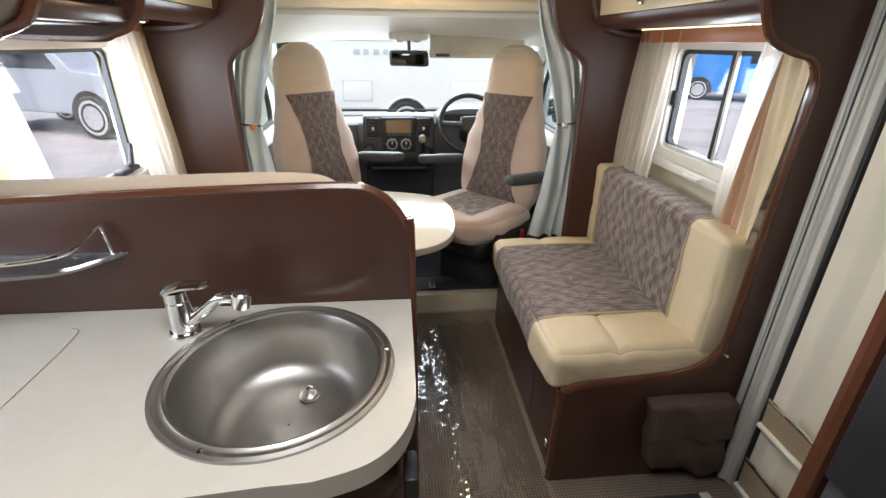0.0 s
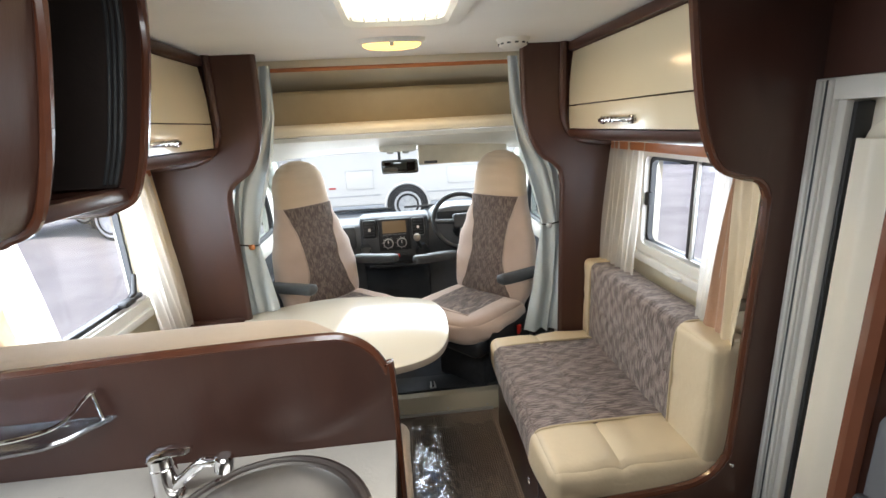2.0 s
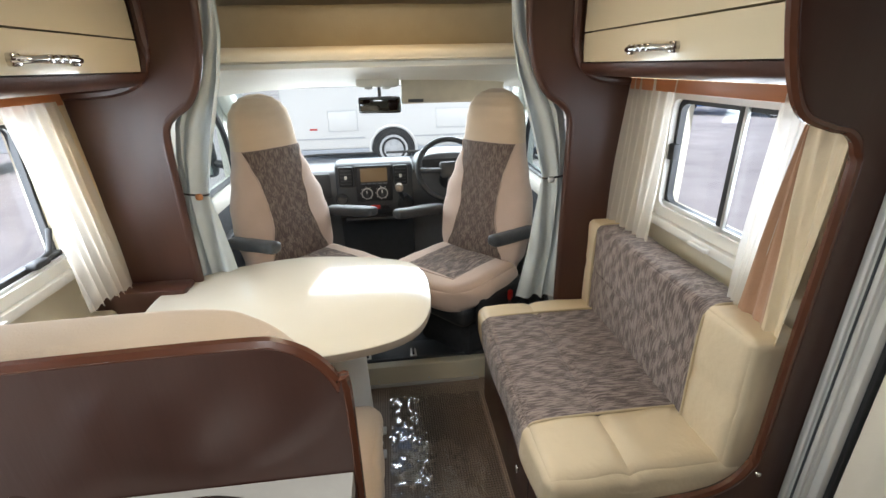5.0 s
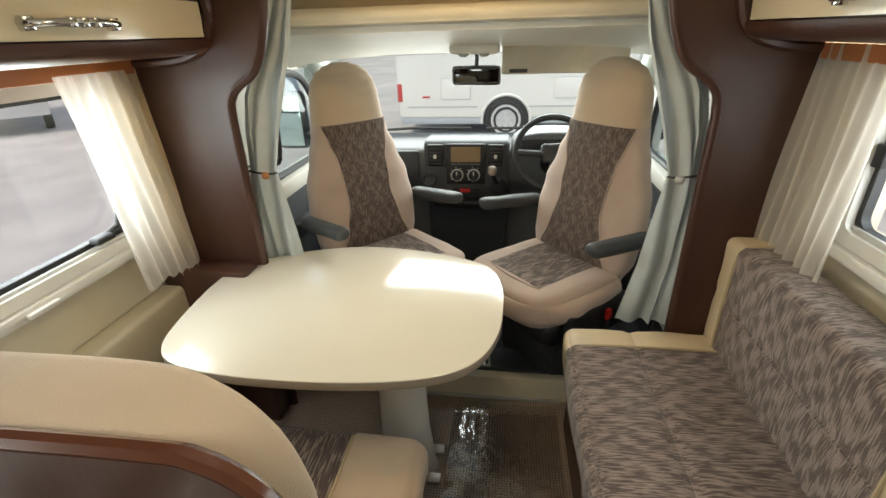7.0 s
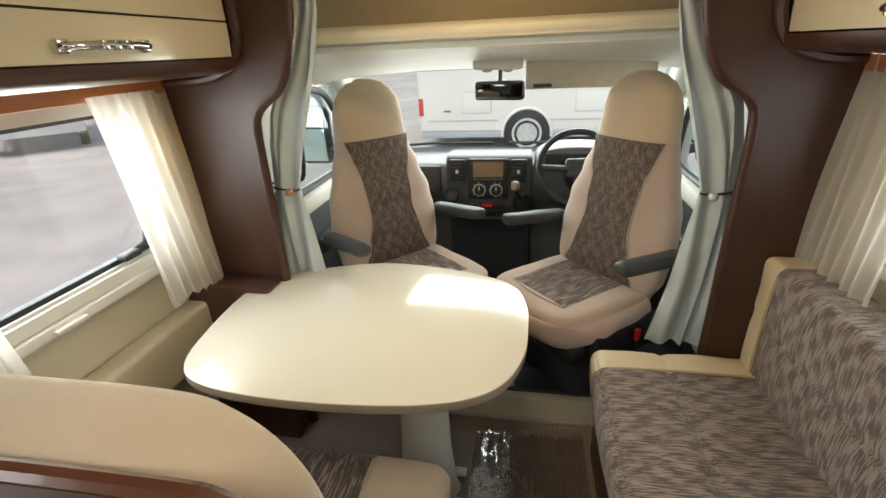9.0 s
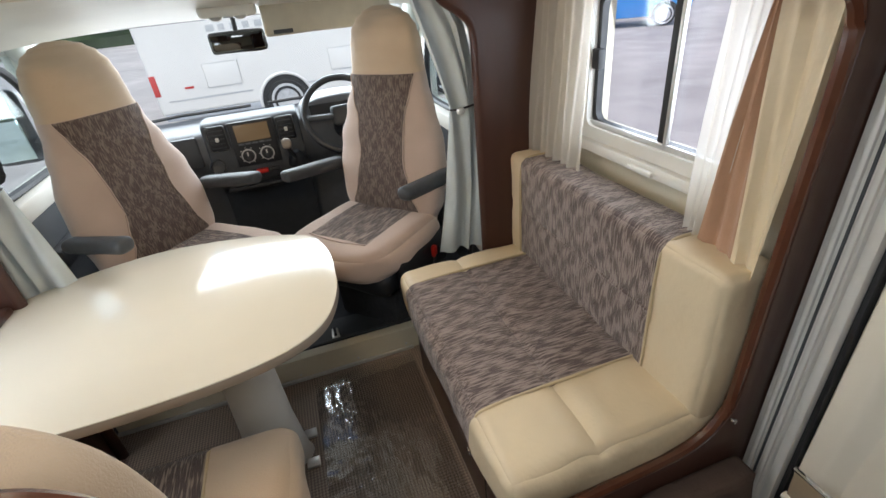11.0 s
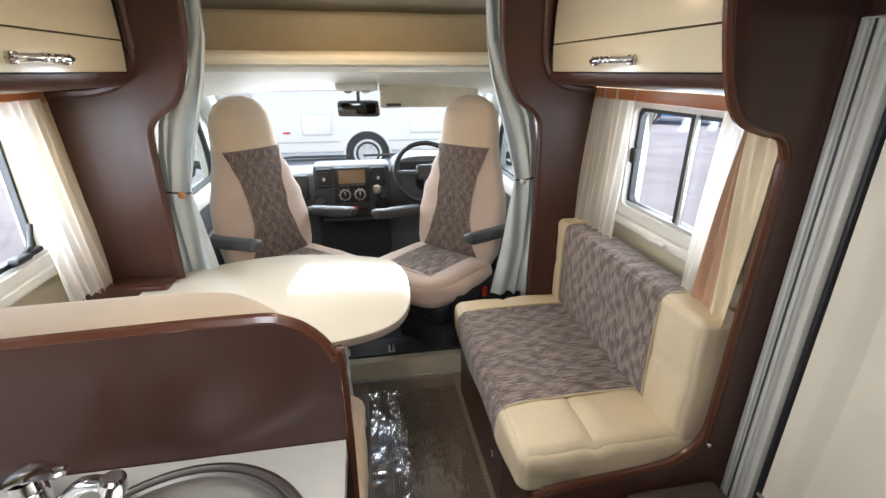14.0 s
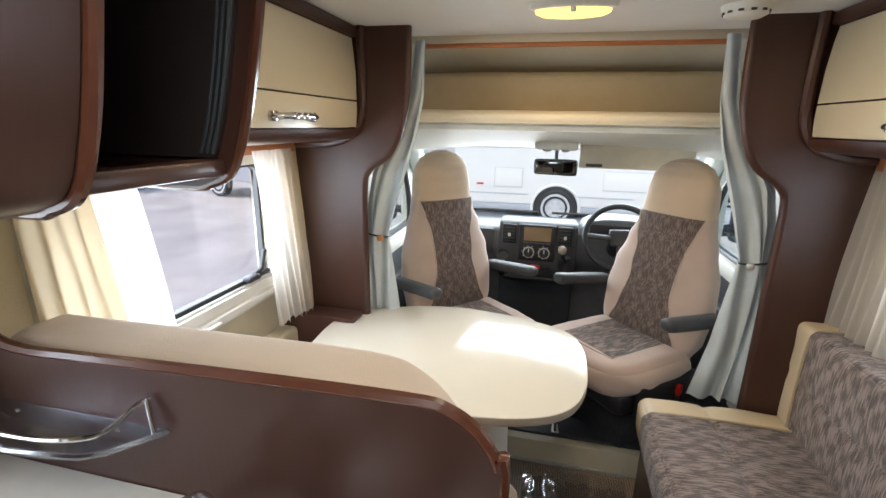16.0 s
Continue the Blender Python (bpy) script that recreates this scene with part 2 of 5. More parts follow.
LAMP = glow("warm_lamp_diffuser", (1.0, 0.46, 0.11), 1.0)
LED = glow("warm_led", (1.0, 0.78, 0.5), 1.0)
HATCH = voile("hatch_blind_cloth", (0.26, 0.24, 0.19), 0.0)
DOOR_MIRROR = principled("tinted_mirror_glass", (0.55, 0.70, 0.70), 0.04, metal=1.0, var=0, bump=0)
RED = principled("red_plastic", (0.5, 0.02, 0.015), 0.4, bump=0)
GREEN = principled("green_plastic", (0.05, 0.35, 0.16), 0.4, bump=0)
WOOD_BEAD = principled("orange_wooden_bead", (0.40, 0.15, 0.04), 0.3, bump=0)
FRIDGE = principled("dark_grey_fridge_front", (0.085, 0.088, 0.095), 0.3, var=0.1, bump=0)
BAG = principled("brown_bag_cloth", (0.075, 0.048, 0.037), 0.9, var=0.2, bump=0.06)
PAINT_WHITE = principled("white_vehicle_paint", (0.72, 0.72, 0.71), 0.3, var=0.03, scale=2, coat=0.3, bump=0)
PAINT_BLUE = principled("bright_blue_vehicle_paint", (0.02, 0.24, 0.66), 0.25, var=0.04, scale=2, coat=0.5, bump=0)
PAINT_SILVER = principled("silver_vehicle_paint", (0.38, 0.41, 0.46), 0.3, var=0.04, scale=2, coat=0.4, bump=0)
TYRE = principled("black_tyre_rubber", (0.02, 0.02, 0.02), 0.85, bump=0.02)
DARK_GLASS = principled("dark_vehicle_glass", (0.03, 0.04, 0.05), 0.05, bump=0)
ASPHALT = principled("pale_worn_concrete", (0.48, 0.445, 0.425), 0.9, var=0.25, scale=1.2, bump=0.08, bump_scale=60)
HEDGE = principled("dark_green_hedge", (0.05, 0.08, 0.035), 0.9, var=0.4, scale=6, bump=0.1, bump_scale=8)

# ---- building helpers ----


def part(name, bm, mat, parent=None, label="", smooth=True, m=None):
    me = bpy.data.meshes.new(name)
    bm.normal_update()
    bm.to_mesh(me)
    bm.free()
    me.materials.append(mat)
    if smooth:
        me.shade_smooth()
        me.set_sharp_from_angle(angle=radians(38))
    ob = new(name, me)
    if m is not None:
        ob.matrix_world = m
    if parent is not None:
        ob.parent = parent
    if label:
        ob["label"] = label
    return ob


def thing(name, label, category, group="", at=(0, 0, 0), kind=""):
    ob = new(name)
    ob.location = at
    ob.empty_display_size = 0.1
    return tagged(ob, label, category, group, kind)


def box(x0, x1, y0, y1, z0, z1, r=0.003, seg=2):
    bm = bmesh.new()
    bmesh.ops.create_cube(bm, size=1)
    bmesh.ops.scale(bm, vec=(x1 - x0, y1 - y0, z1 - z0), verts=bm.verts)
    bmesh.ops.translate(bm, vec=((x0 + x1) / 2, (y0 + y1) / 2, (z0 + z1) / 2), verts=bm.verts)
    if r > 0:
        bmesh.ops.bevel(bm, geom=bm.edges[:], offset=r, segments=seg, affect="EDGES", profile=0.5)
    return bm


def soft(x0, x1, y0, y1, z0, z1, r=0.03, cuts=13, puff=0.0, lump=0.004, seed=0.0):
    """A padded block with rounded edges and slightly swollen, uneven faces."""
    bm = bmesh.new()
    bmesh.ops.create_cube(bm, size=2)
    bmesh.ops.subdivide_edges(bm, edges=bm.edges[:], cuts=cuts, use_grid_fill=True)
    h = Vector((x1 - x0, y1 - y0, z1 - z0)) / 2
    c = Vector((x0 + x1, y0 + y1, z0 + z1)) / 2
    r = min(r, *h)
    for v in bm.verts:
        u = v.co.copy()
        p = Vector([math.copysign(1 - (1 - abs(a)) ** 1.7, a) * k for a, k in zip(u, h)])
        q = Vector([max(-(k - r), min(k - r, a)) for a, k in zip(p, h)])
        d = p - q
        n = d.normalized() if d.length > 1e-9 else Vector((0, 0, 0))
        w = q + n * r
        ax = max(range(3), key=lambda i: abs(u[i]))
        o = [i for i in range(3) if i != ax]
        s = (1 - u[o[0]] ** 2) * (1 - u[o[1]] ** 2)
        w[ax] += math.copysign(puff * s, u[ax])
        w += n * lump * noise.noise((w + c) * 9 + Vector((seed, 0, 0)))
        v.co = w + c
    return bm


def cut(bm, co, no):
    """What lies behind the plane."""
    b = bm.copy()
    bmesh.ops.bisect_plane(b, geom=b.verts[:] + b.edges[:] + b.faces[:], plane_co=co, plane_no=no, clear_outer=True)
    return b


def prism(points, axis, a, b, r=0.0, seg=2):
    """A flat outline pushed out along an axis from a to b. Points are the two other coordinates, in x, y, z order."""
    bm = bmesh.new()

    def at(p, k):
        q = list(p)
        q.insert("xyz".index(axis), k)
        return q
    lo = [bm.verts.new(at(p, a)) for p in points]
    hi = [bm.verts.new(at(p, b)) for p in points]
    n = len(points)
    bm.faces.new(lo[::-1])
    bm.faces.new(hi)
    for i in range(n):
        bm.faces.new((lo[i], lo[(i + 1) % n], hi[(i + 1) % n], hi[i]))
    bmesh.ops.recalc_face_normals(bm, faces=bm.faces[:])
    if r:
        caps = [e for e in bm.edges if any(len(f.verts) == n for f in e.link_faces)] if n > 4 else bm.edges[:]
        bmesh.ops.bevel(bm, geom=caps, offset=r, segments=seg, affect="EDGES", profile=0.5)
    return bm


def arc(cx, cy, r, a0, a1, n=8, ry=None):
    ry = r if ry is None else ry
    return [(cx + r * math.cos(radians(a0 + (a1 - a0) * i / n)), cy + ry * math.sin(radians(a0 + (a1 - a0) * i / n))) for i in range(n + 1)]


def smooth_line(pts, n=6):
    """A Catmull-Rom line through points."""
    out = []
    P = [Vector(p) for p in pts]
    for i in range(len(P) - 1):
        p0, p1, p2, p3 = P[max(i - 1, 0)], P[i], P[i + 1], P[min(i + 2, len(P) - 1)]
        for k in range(n):
            t = k / n
            out.append(0.5 * ((2 * p1) + (p2 - p0) * t + (2 * p0 - 5 * p1 + 4 * p2 - p3) * t * t + (3 * p1 - p0 - 3 * p2 + p3) * t ** 3))
    return out + [P[-1]]


def tube(pts, r, n=10, closed=False, bm=None, taper=None):
    bm = bmesh.new() if bm is None else bm
    P = [Vector(p) for p in pts]
    rings = []
    up = Vector((0.13, 0.21, 0.97)).normalized()
    for i, p in enumerate(P):
        a = P[(i - 1) % len(P)] if closed or i else p
        b = P[(i + 1) % len(P)] if closed or i < len(P) - 1 else p
        d = (b - a).normalized()
        s = d.cross(up)
        s = s.normalized() if s.length > 1e-4 else Vector((1, 0, 0))
        t = s.cross(d)
        k = r if taper is None else r * taper[i]
        rings.append([bm.verts.new(p + (s * math.cos(2 * math.pi * j / n) + t * math.sin(2 * math.pi * j / n)) * k) for j in range(n)])
    m = len(rings)
    for i in range(m if closed else m - 1):
        for j in range(n):
            bm.faces.new((rings[i][j], rings[i][(j + 1) % n], rings[(i + 1) % m][(j + 1) % n], rings[(i + 1) % m][j]))
    if not closed:
        bm.faces.new(rings[0][::-1])
        bm.faces.new(rings[-1])
    bmesh.ops.recalc_face_normals(bm, faces=bm.faces[:])
    return bm


def lathe(profile, n=40, close=True):
    """Turned about z; profile rows are radius, height."""
    bm = bmesh.new()
    rings = [[bm.verts.new((r * math.cos(2 * math.pi * j / n), r * math.sin(2 * math.pi * j / n), z)) for j in range(n)] for r, z in profile]
    for a, b in zip(rings, rings[1:]):
        for j in range(n):
            bm.faces.new((a[j], a[(j + 1) % n], b[(j + 1) % n], b[j]))
    if close:
        bm.faces.new(rings[0][::-1])
        bm.faces.new(rings[-1])
    bmesh.ops.recalc_face_normals(bm, faces=bm.faces[:])
    return bm


def thicken(bm, d):
    """Gives an open sheet a thickness."""
    bmesh.ops.recalc_face_normals(bm, faces=bm.faces[:])
    bmesh.ops.solidify(bm, geom=bm.faces[:], thickness=d)
    return bm


def sheet(f, nu, nv):
    bm = bmesh.new()
    g = [[bm.verts.new(f(i / nu, j / nv)) for j in range(nv + 1)] for i in range(nu + 1)]
    for i in range(nu):
        for j in range(nv):
            bm.faces.new((g[i][j], g[i + 1][j], g[i + 1][j + 1], g[i][j + 1]))
    return bm


def lerp_rows(rows, z):
    """Values of rows (z, a, b, ...) at a height, rows going downwards or upwards."""
    rows = sorted(rows)
    if z <= rows[0][0]:
        return rows[0][1:]
    for a, b in zip(rows, rows[1:]):
        if z <= b[0]:
            t = (z - a[0]) / (b[0] - a[0])
            t = t * t * (3 - 2 * t)
            return [p + (q - p) * t for p, q in zip(a[1:], b[1:])]
    return rows[-1][1:]


def wall_with_hole(x0, x1, ya, yb, za, zb, hole):
    """A wall across x with a rectangular opening through it (y0, y1, z0, z1)."""
    bm = bmesh.new()
    y0, y1, z0, z1 = hole
    for a, b, c, d in ((ya, y0, za, zb), (y1, yb, za, zb), (y0, y1, za, z0), (y0, y1, z1, zb)):
        o = box(x0, x1, a, b, c, d, 0)
        me = bpy.data.meshes.new("tmp")
        o.to_mesh(me)
        o.free()
        bm.from_mesh(me)
        bpy.data.meshes.remove(me)
    bmesh.ops.remove_doubles(bm, verts=bm.verts[:], dist=1e-5)
    inner = [f for f in bm.faces if any(g is not f and (g.calc_center_median() - f.calc_center_median()).length < 1e-5 for e in f.edges for g in e.link_faces)]
    bmesh.ops.delete(bm, geom=inner, context="FACES")
    return bm


CX = 0.035
CEIL_Z = 1.84
BULK_Y = 2.20

# ---- the shell of the living space ----
floor = part("floor", box(-1.10, 1.10, -1.6, 2.335, -0.05, 0, 0), FLOOR, smooth=False)
tagged(floor, "brown woven vinyl floor under clear protective film", "floor", kind="structure")
HY0, HY1, HX0, HX1 = 1.27, 1.66, -0.09, 0.21
ceil_bm = bmesh.new()
for a, b, c, d in ((-1.10, HX0, -1.6, 2.45), (HX1, 1.10, -1.6, 2.45), (HX0, HX1, -1.6, HY0), (HX0, HX1, HY1, 2.45)):
    o = box(a, b, c, d, CEIL_Z, CEIL_Z + 0.04, 0)
    me = bpy.data.meshes.new("tmp")
    o.to_mesh(me)
    o.free()
    ceil_bm.from_mesh(me)
    bpy.data.meshes.remove(me)
tagged(part("ceiling", ceil_bm, CEIL, smooth=False), "smooth off-white ceiling lining", "ceiling", kind="structure")
LW = (1.24, 2.06, 0.905, 1.345)
RW = (1.40, 1.957, 1.0, 1.36)
KW = (0.28, 0.92, 0.97, 1.30)
tagged(part("wall_west_rear", wall_with_hole(-1.12, -1.075, -1.6, 1.06, -0.05, CEIL_Z, KW), WALL, smooth=False), "cream lined side wall behind the kitchen", "wall", kind="structure")
tagged(part("wall_west", wall_with_hole(-1.12, -1.075, 1.06, 2.24, -0.05, CEIL_Z, LW), WALL, smooth=False), "cream lined side wall with a window opening", "wall", kind="structure")
tagged(part("wall_east", wall_with_hole(1.065, 1.11, 1.24, 2.24, -0.05, CEIL_Z, RW), WALL, smooth=False), "cream lined side wall with a window opening", "wall", kind="structure")
tagged(part("wall_south", box(-1.12, 1.12, -1.65, -1.6, -0.05, CEIL_Z, 0), WALL, smooth=False), "plain cream rear wall", "wall", kind="structure")
tagged(part("wall_east_rear", box(1.065, 1.11, -1.6, 0.55, -0.05, CEIL_Z, 0), WALL, smooth=False), "plain cream side wall", "wall", kind="structure")
tagged(part("wall_over_door", box(1.055, 1.11, 0.55, 1.239, 1.586, CEIL_Z, 0), WOOD, smooth=False), "dark brown panel above the entrance door", "wall", kind="structure")


def bulkhead(s, name):
    """Tall brown pillar panel beside the cab opening, with a swept inner edge."""
    edge = smooth_line([(0.565, CEIL_Z), (0.567, 1.70), (0.575, 1.58), (0.60, 1.47), (0.645, 1.385), (0.70, 1.345), (0.735, 1.31), (0.75, 1.25), (0.752, 1.0), (0.752, 0.0)], 5)
    pts = [(CX + s * p[0], p[1]) for p in edge] + [(s * 1.07, 0.0), (s * 1.07, CEIL_Z)]
    ob = part(name, prism(pts, "y", BULK_Y, BULK_Y + 0.035), WOOD)
    tagged(ob, "dark brown laminate pillar panel with a swept edge beside the cab", "pillar", kind="structure")
    part("rounded_edge", tube([(CX + s * p[0], BULK_Y + 0.0175, p[1]) for p in edge], 0.0185, 10), WOOD, ob)
    trim = smooth_line([(0.735, CEIL_Z), (0.735, 1.62), (0.745, 1.52), (0.79, 1.45), (0.88, 1.42), (1.03, 1.415)], 6)
    part("trim", tube([(CX + s * p[0], BULK_Y - 0.006, p[1]) for p in trim], 0.017, 8), WOOD, ob)
    if s < 0:
        part("ledge", box(-1.07, CX - 0.76, 2.10, BULK_Y + 0.001, 0.0, 0.72, 0.012), WOOD, ob)


bulkhead(-1, "wall_north_west")
bulkhead(1, "wall_north_east")

# ---- windows ----


def window(s, hole, name, label, mullion=None, depth=1.083):
    """Framed window; depth is how far out the black frame begins."""
    y0, y1, z0, z1 = hole
    w = tagged(new(name), label, "window", kind="structure")

    def ring(nm, t, a, b, mat, grow):
        bm = bmesh.new()
        Y0, Y1, Z0, Z1 = y0 - grow, y1 + grow, z0 - grow, z1 + grow
        rr = 0.035
        outl = arc(Y1 - rr, Z1 - rr, rr, 0, 90, 5) + arc(Y0 + rr, Z1 - rr, rr, 90, 180, 5) + arc(Y0 + rr, Z0 + rr, rr, 180, 270, 5) + arc(Y1 - rr, Z0 + rr, rr, 270, 360, 5)
        cy, cz = (Y0 + Y1) / 2, (Z0 + Z1) / 2
        inn = [(cy + (p - cy) * (1 - 2 * t / (Y1 - Y0)), cz + (q - cz) * (1 - 2 * t / (Z1 - Z0))) for p, q in outl]
        rows = [[bm.verts.new((k, p, q)) for p, q in line] for k, line in ((a, outl), (a, inn), (b, inn), (b, outl))]
        n = len(outl)
        for i in range(4):
            for j in range(n):
                bm.faces.new((rows[i][j], rows[i][(j + 1) % n], rows[(i + 1) % 4][(j + 1) % n], rows[(i + 1) % 4][j]))
        bmesh.ops.recalc_face_normals(bm, faces=bm.faces[:])
        return part(nm, bm, mat, w)
    ring("window_surround", 0.037, s * 1.035, s * (depth + 0.004), WHITE_PLASTIC, 0.04)
    ring("window_frame", 0.016, s * depth, s * (depth + 0.022), BLACK, 0.004)
    pane = part("pane", box(s * (depth + 0.012) - 0.002, s * (depth + 0.012) + 0.002, y0 + 0.005, y1 - 0.005, z0 + 0.005, z1 - 0.005, 0), TINTED, w, smooth=False)
    pane.visible_shadow = False
    part("window_sill", box(min(s * 1.02, s * 1.07), max(s * 1.02, s * 1.07), y0 - 0.03, y1 + 0.05, z0 - 0.075, z0 - 0.042, 0.006), WHITE_PLASTIC, w)
    part("blind_cassette", box(min(s * 1.02, s * 1.07), max(s * 1.02, s * 1.07), y0 - 0.03, y1 + 0.05, z1 + 0.042, z1 + 0.075, 0.006), WHITE_PLASTIC, w)
    for k, zz in ((0.5, z0 - 0.060), (0.5, z1 + 0.06)):
        ym = y0 + (y1 - y0) * k
        part("blind_handle", box(s * 1.012 - 0.008, s * 1.012 + 0.008, ym - 0.045, ym + 0.045, zz - 0.007, zz + 0.007, 0.004), WHITE_PLASTIC, w)
    if mullion:
        part("mullion", box(s * (depth + 0.004) - 0.010, s * (depth + 0.004) + 0.010, mullion - 0.012, mullion + 0.012, z0, z1, 0.003), BLACK, w)
        part("mullion_trim", box(s * (depth - 0.004) - 0.006, s * (depth - 0.004) + 0.006, mullion - 0.024, mullion - 0.0125, z0, z1, 0.002), ALU, w)
        part("lower_track", box(min(s * 1.046, s * depth), max(s * 1.046, s * depth), y0, y1, z0 - 0.006, z0 + 0.012, 0.002), ALU, w)
        part("catch", box(s * 1.052 - 0.012, s * 1.052 + 0.012, y1 - 0.03, y1 + 0.002, z0 + 0.16, z0 + 0.215, 0.004), BLACK, w)
    else:
        yc = y1 - 0.14
        part("stay_arm", tube([(s * 1.07, y1 - 0.02, z0 + 0.10), (s * 1.055, y1 - 0.07, z0 + 0.035), (s * 1.05, yc - 0.02, z0 + 0.02)], 0.009), BLACK, w)
        part("lower_rail", box(min(s * 1.058, s * 1.082), max(s * 1.058, s * 1.082), y0 + 0.01, y1 - 0.01, z0 - 0.002, z0 + 0.022, 0.003), BLACK, w)
        part("rail_trim", box(min(s * 1.046, s * 1.0575), max(s * 1.046, s * 1.0575), y0 + 0.01, y1 - 0.01, z0 - 0.006, z0 + 0.008, 0.003), ALU, w)
        part("catch", soft(s * 1.045 - 0.02, s * 1.045 + 0.02, yc - 0.04, yc + 0.03, z0 + 0.012, z0 + 0.036, 0.01, 5), BLACK, w)
        part("catch", soft(s * 1.045 - 0.02, s * 1.045 + 0.02, y0 + 0.12, y0 + 0.19, z0 + 0.012, z0 + 0.036, 0.01, 5), BLACK, w)


window(-1, LW, "window_1", "hinged acrylic window with black frame and white blind surround")
window(1, RW, "window_2", "sliding window with black frame, mullion and white surround", 1.662, 1.056)
window(-1, KW, "window_3", "hinged acrylic kitchen window with white blind surround")
# ledge of lighter lining under the dinette window
tagged(part("wall_ledge", box(-1.075, -0.985, 1.205, 2.195, 0.45, 0.655, 0.02, 3), WALL), "cream boxed ledge along the wall under the window", "ledge", kind="structure")


def curtain(name, label, cat, x, ya, yb, ztop, zbot, pleats, amp, mat, drift=(0.0, 0.0), seed=0.0, group="", narrow=0.0):
    """A short gathered curtain hanging along a side wall; drift moves its lower hem along y."""
    s = 1 if x > 0 else -1

    def f(u, v):
        z = ztop + (zbot - ztop) * v
        a, b = ya + drift[0] * v, yb + drift[1] * v
        uu = 0.5 + (u - 0.5) * (1 - narrow * v)
        y = a + (b - a) * uu
        ph = 2 * math.pi * pleats * u + 0.8 * math.sin(3 * v + seed) + seed
        k = amp * (0.45 + 0.75 * v)
        return (x - s * (k * (1 + math.sin(ph)) + 0.004 * math.sin(17 * u + 5 * v + seed)) - s * 0.02 * v, y, z + 0.010 * math.sin(2 * ph) * v + 0.012 * math.sin(5 * u + seed) * v)
    bm = sheet(f, pleats * 14, 16)
    ob = part(name, bm, mat)
    return tagged(ob, label, cat, group)


G = "curtains at the living area windows"
curtain("voile_curtain", "sheer white voile curtain beside the dinette window", "curtain", -0.975, 1.87, 2.12, 1.40, 0.735, 6, 0.011, VOILE, (0.04, 0.05), 0.3, G)
curtain("window_curtain", "gathered cream cloth curtain beside the dinette window", "curtain", -1.0, 2.04, 2.192, 1.40, 0.755, 3, 0.009, CREAM_CLOTH, (0.05, 0.0), 1.0, G)
curtain("voile_curtain", "sheer white voile curtain beside the dinette window", "curtain", -1.005, 1.27, 1.43, 1.40, 0.80, 5, 0.010, VOILE, (0.0, 0.06), 1.9, G)
curtain("window_curtain", "gathered cream cloth curtain beside the dinette window", "curtain", -0.985, 1.14, 1.29, 1.40, 0.80, 4, 0.009, CREAM_CLOTH, (0.0, 0.05), 2.2, G)
curtain("voile_curtain", "sheer white voile curtain beside the sofa window", "curtain", 1.0, 1.885, 2.19, 1.425, 0.80, 7, 0.010, VOILE, (0.0, 0.01), 0.7, G)
curtain("voile_curtain", "sheer white voile curtain beside the sofa window", "curtain", 1.0, 1.365, 1.48, 1.425, 0.80, 4, 0.010, VOILE, (0.03, -0.015), 0.1, G)
curtain("window_curtain", "peach brown cloth curtain behind the sofa end", "curtain", 0.985, 1.345, 1.378, 1.40, 0.86, 1, 0.005, PEACH_CLOTH, (-0.035, 0.04), 1.4, G)
curtain("window_curtain", "gathered cream cloth curtain against the end panel", "curtain", 0.975, 1.262, 1.362, 1.40, 0.86, 1, 0.006, BEIGE_SOFA, (0.0, -0.045), 2.4, G)

# ---- overhead lockers ----


def handle(parent, x, y, z, s):
    """Chrome bow handle on two feet."""
    L = 0.112
    h = part("handle", tube(smooth_line([(x, y - L, z), (x - s * 0.024, y - L * 0.86, z), (x - s * 0.030, y, z + 0.003), (x - s * 0.024, y + L * 0.86, z), (x, y + L, z)], 5), 0.0085, 10), CHROME, parent, "chrome bow handle")
    for k in (-L * 0.93, L * 0.93):
        part("handle_foot", box(x - 0.016, x + 0.016, y + k - 0.013, y + k + 0.013, z - 0.014, z + 0.014, 0.005), CHROME, h)
    for k in (-0.03, 0.0, 0.03):
        part("handle_bead", box(x - s * 0.029 - 0.010, x - s * 0.029 + 0.010, y + k - 0.009, y + k + 0.009, z - 0.008, z + 0.012, 0.004), CHROME, h)


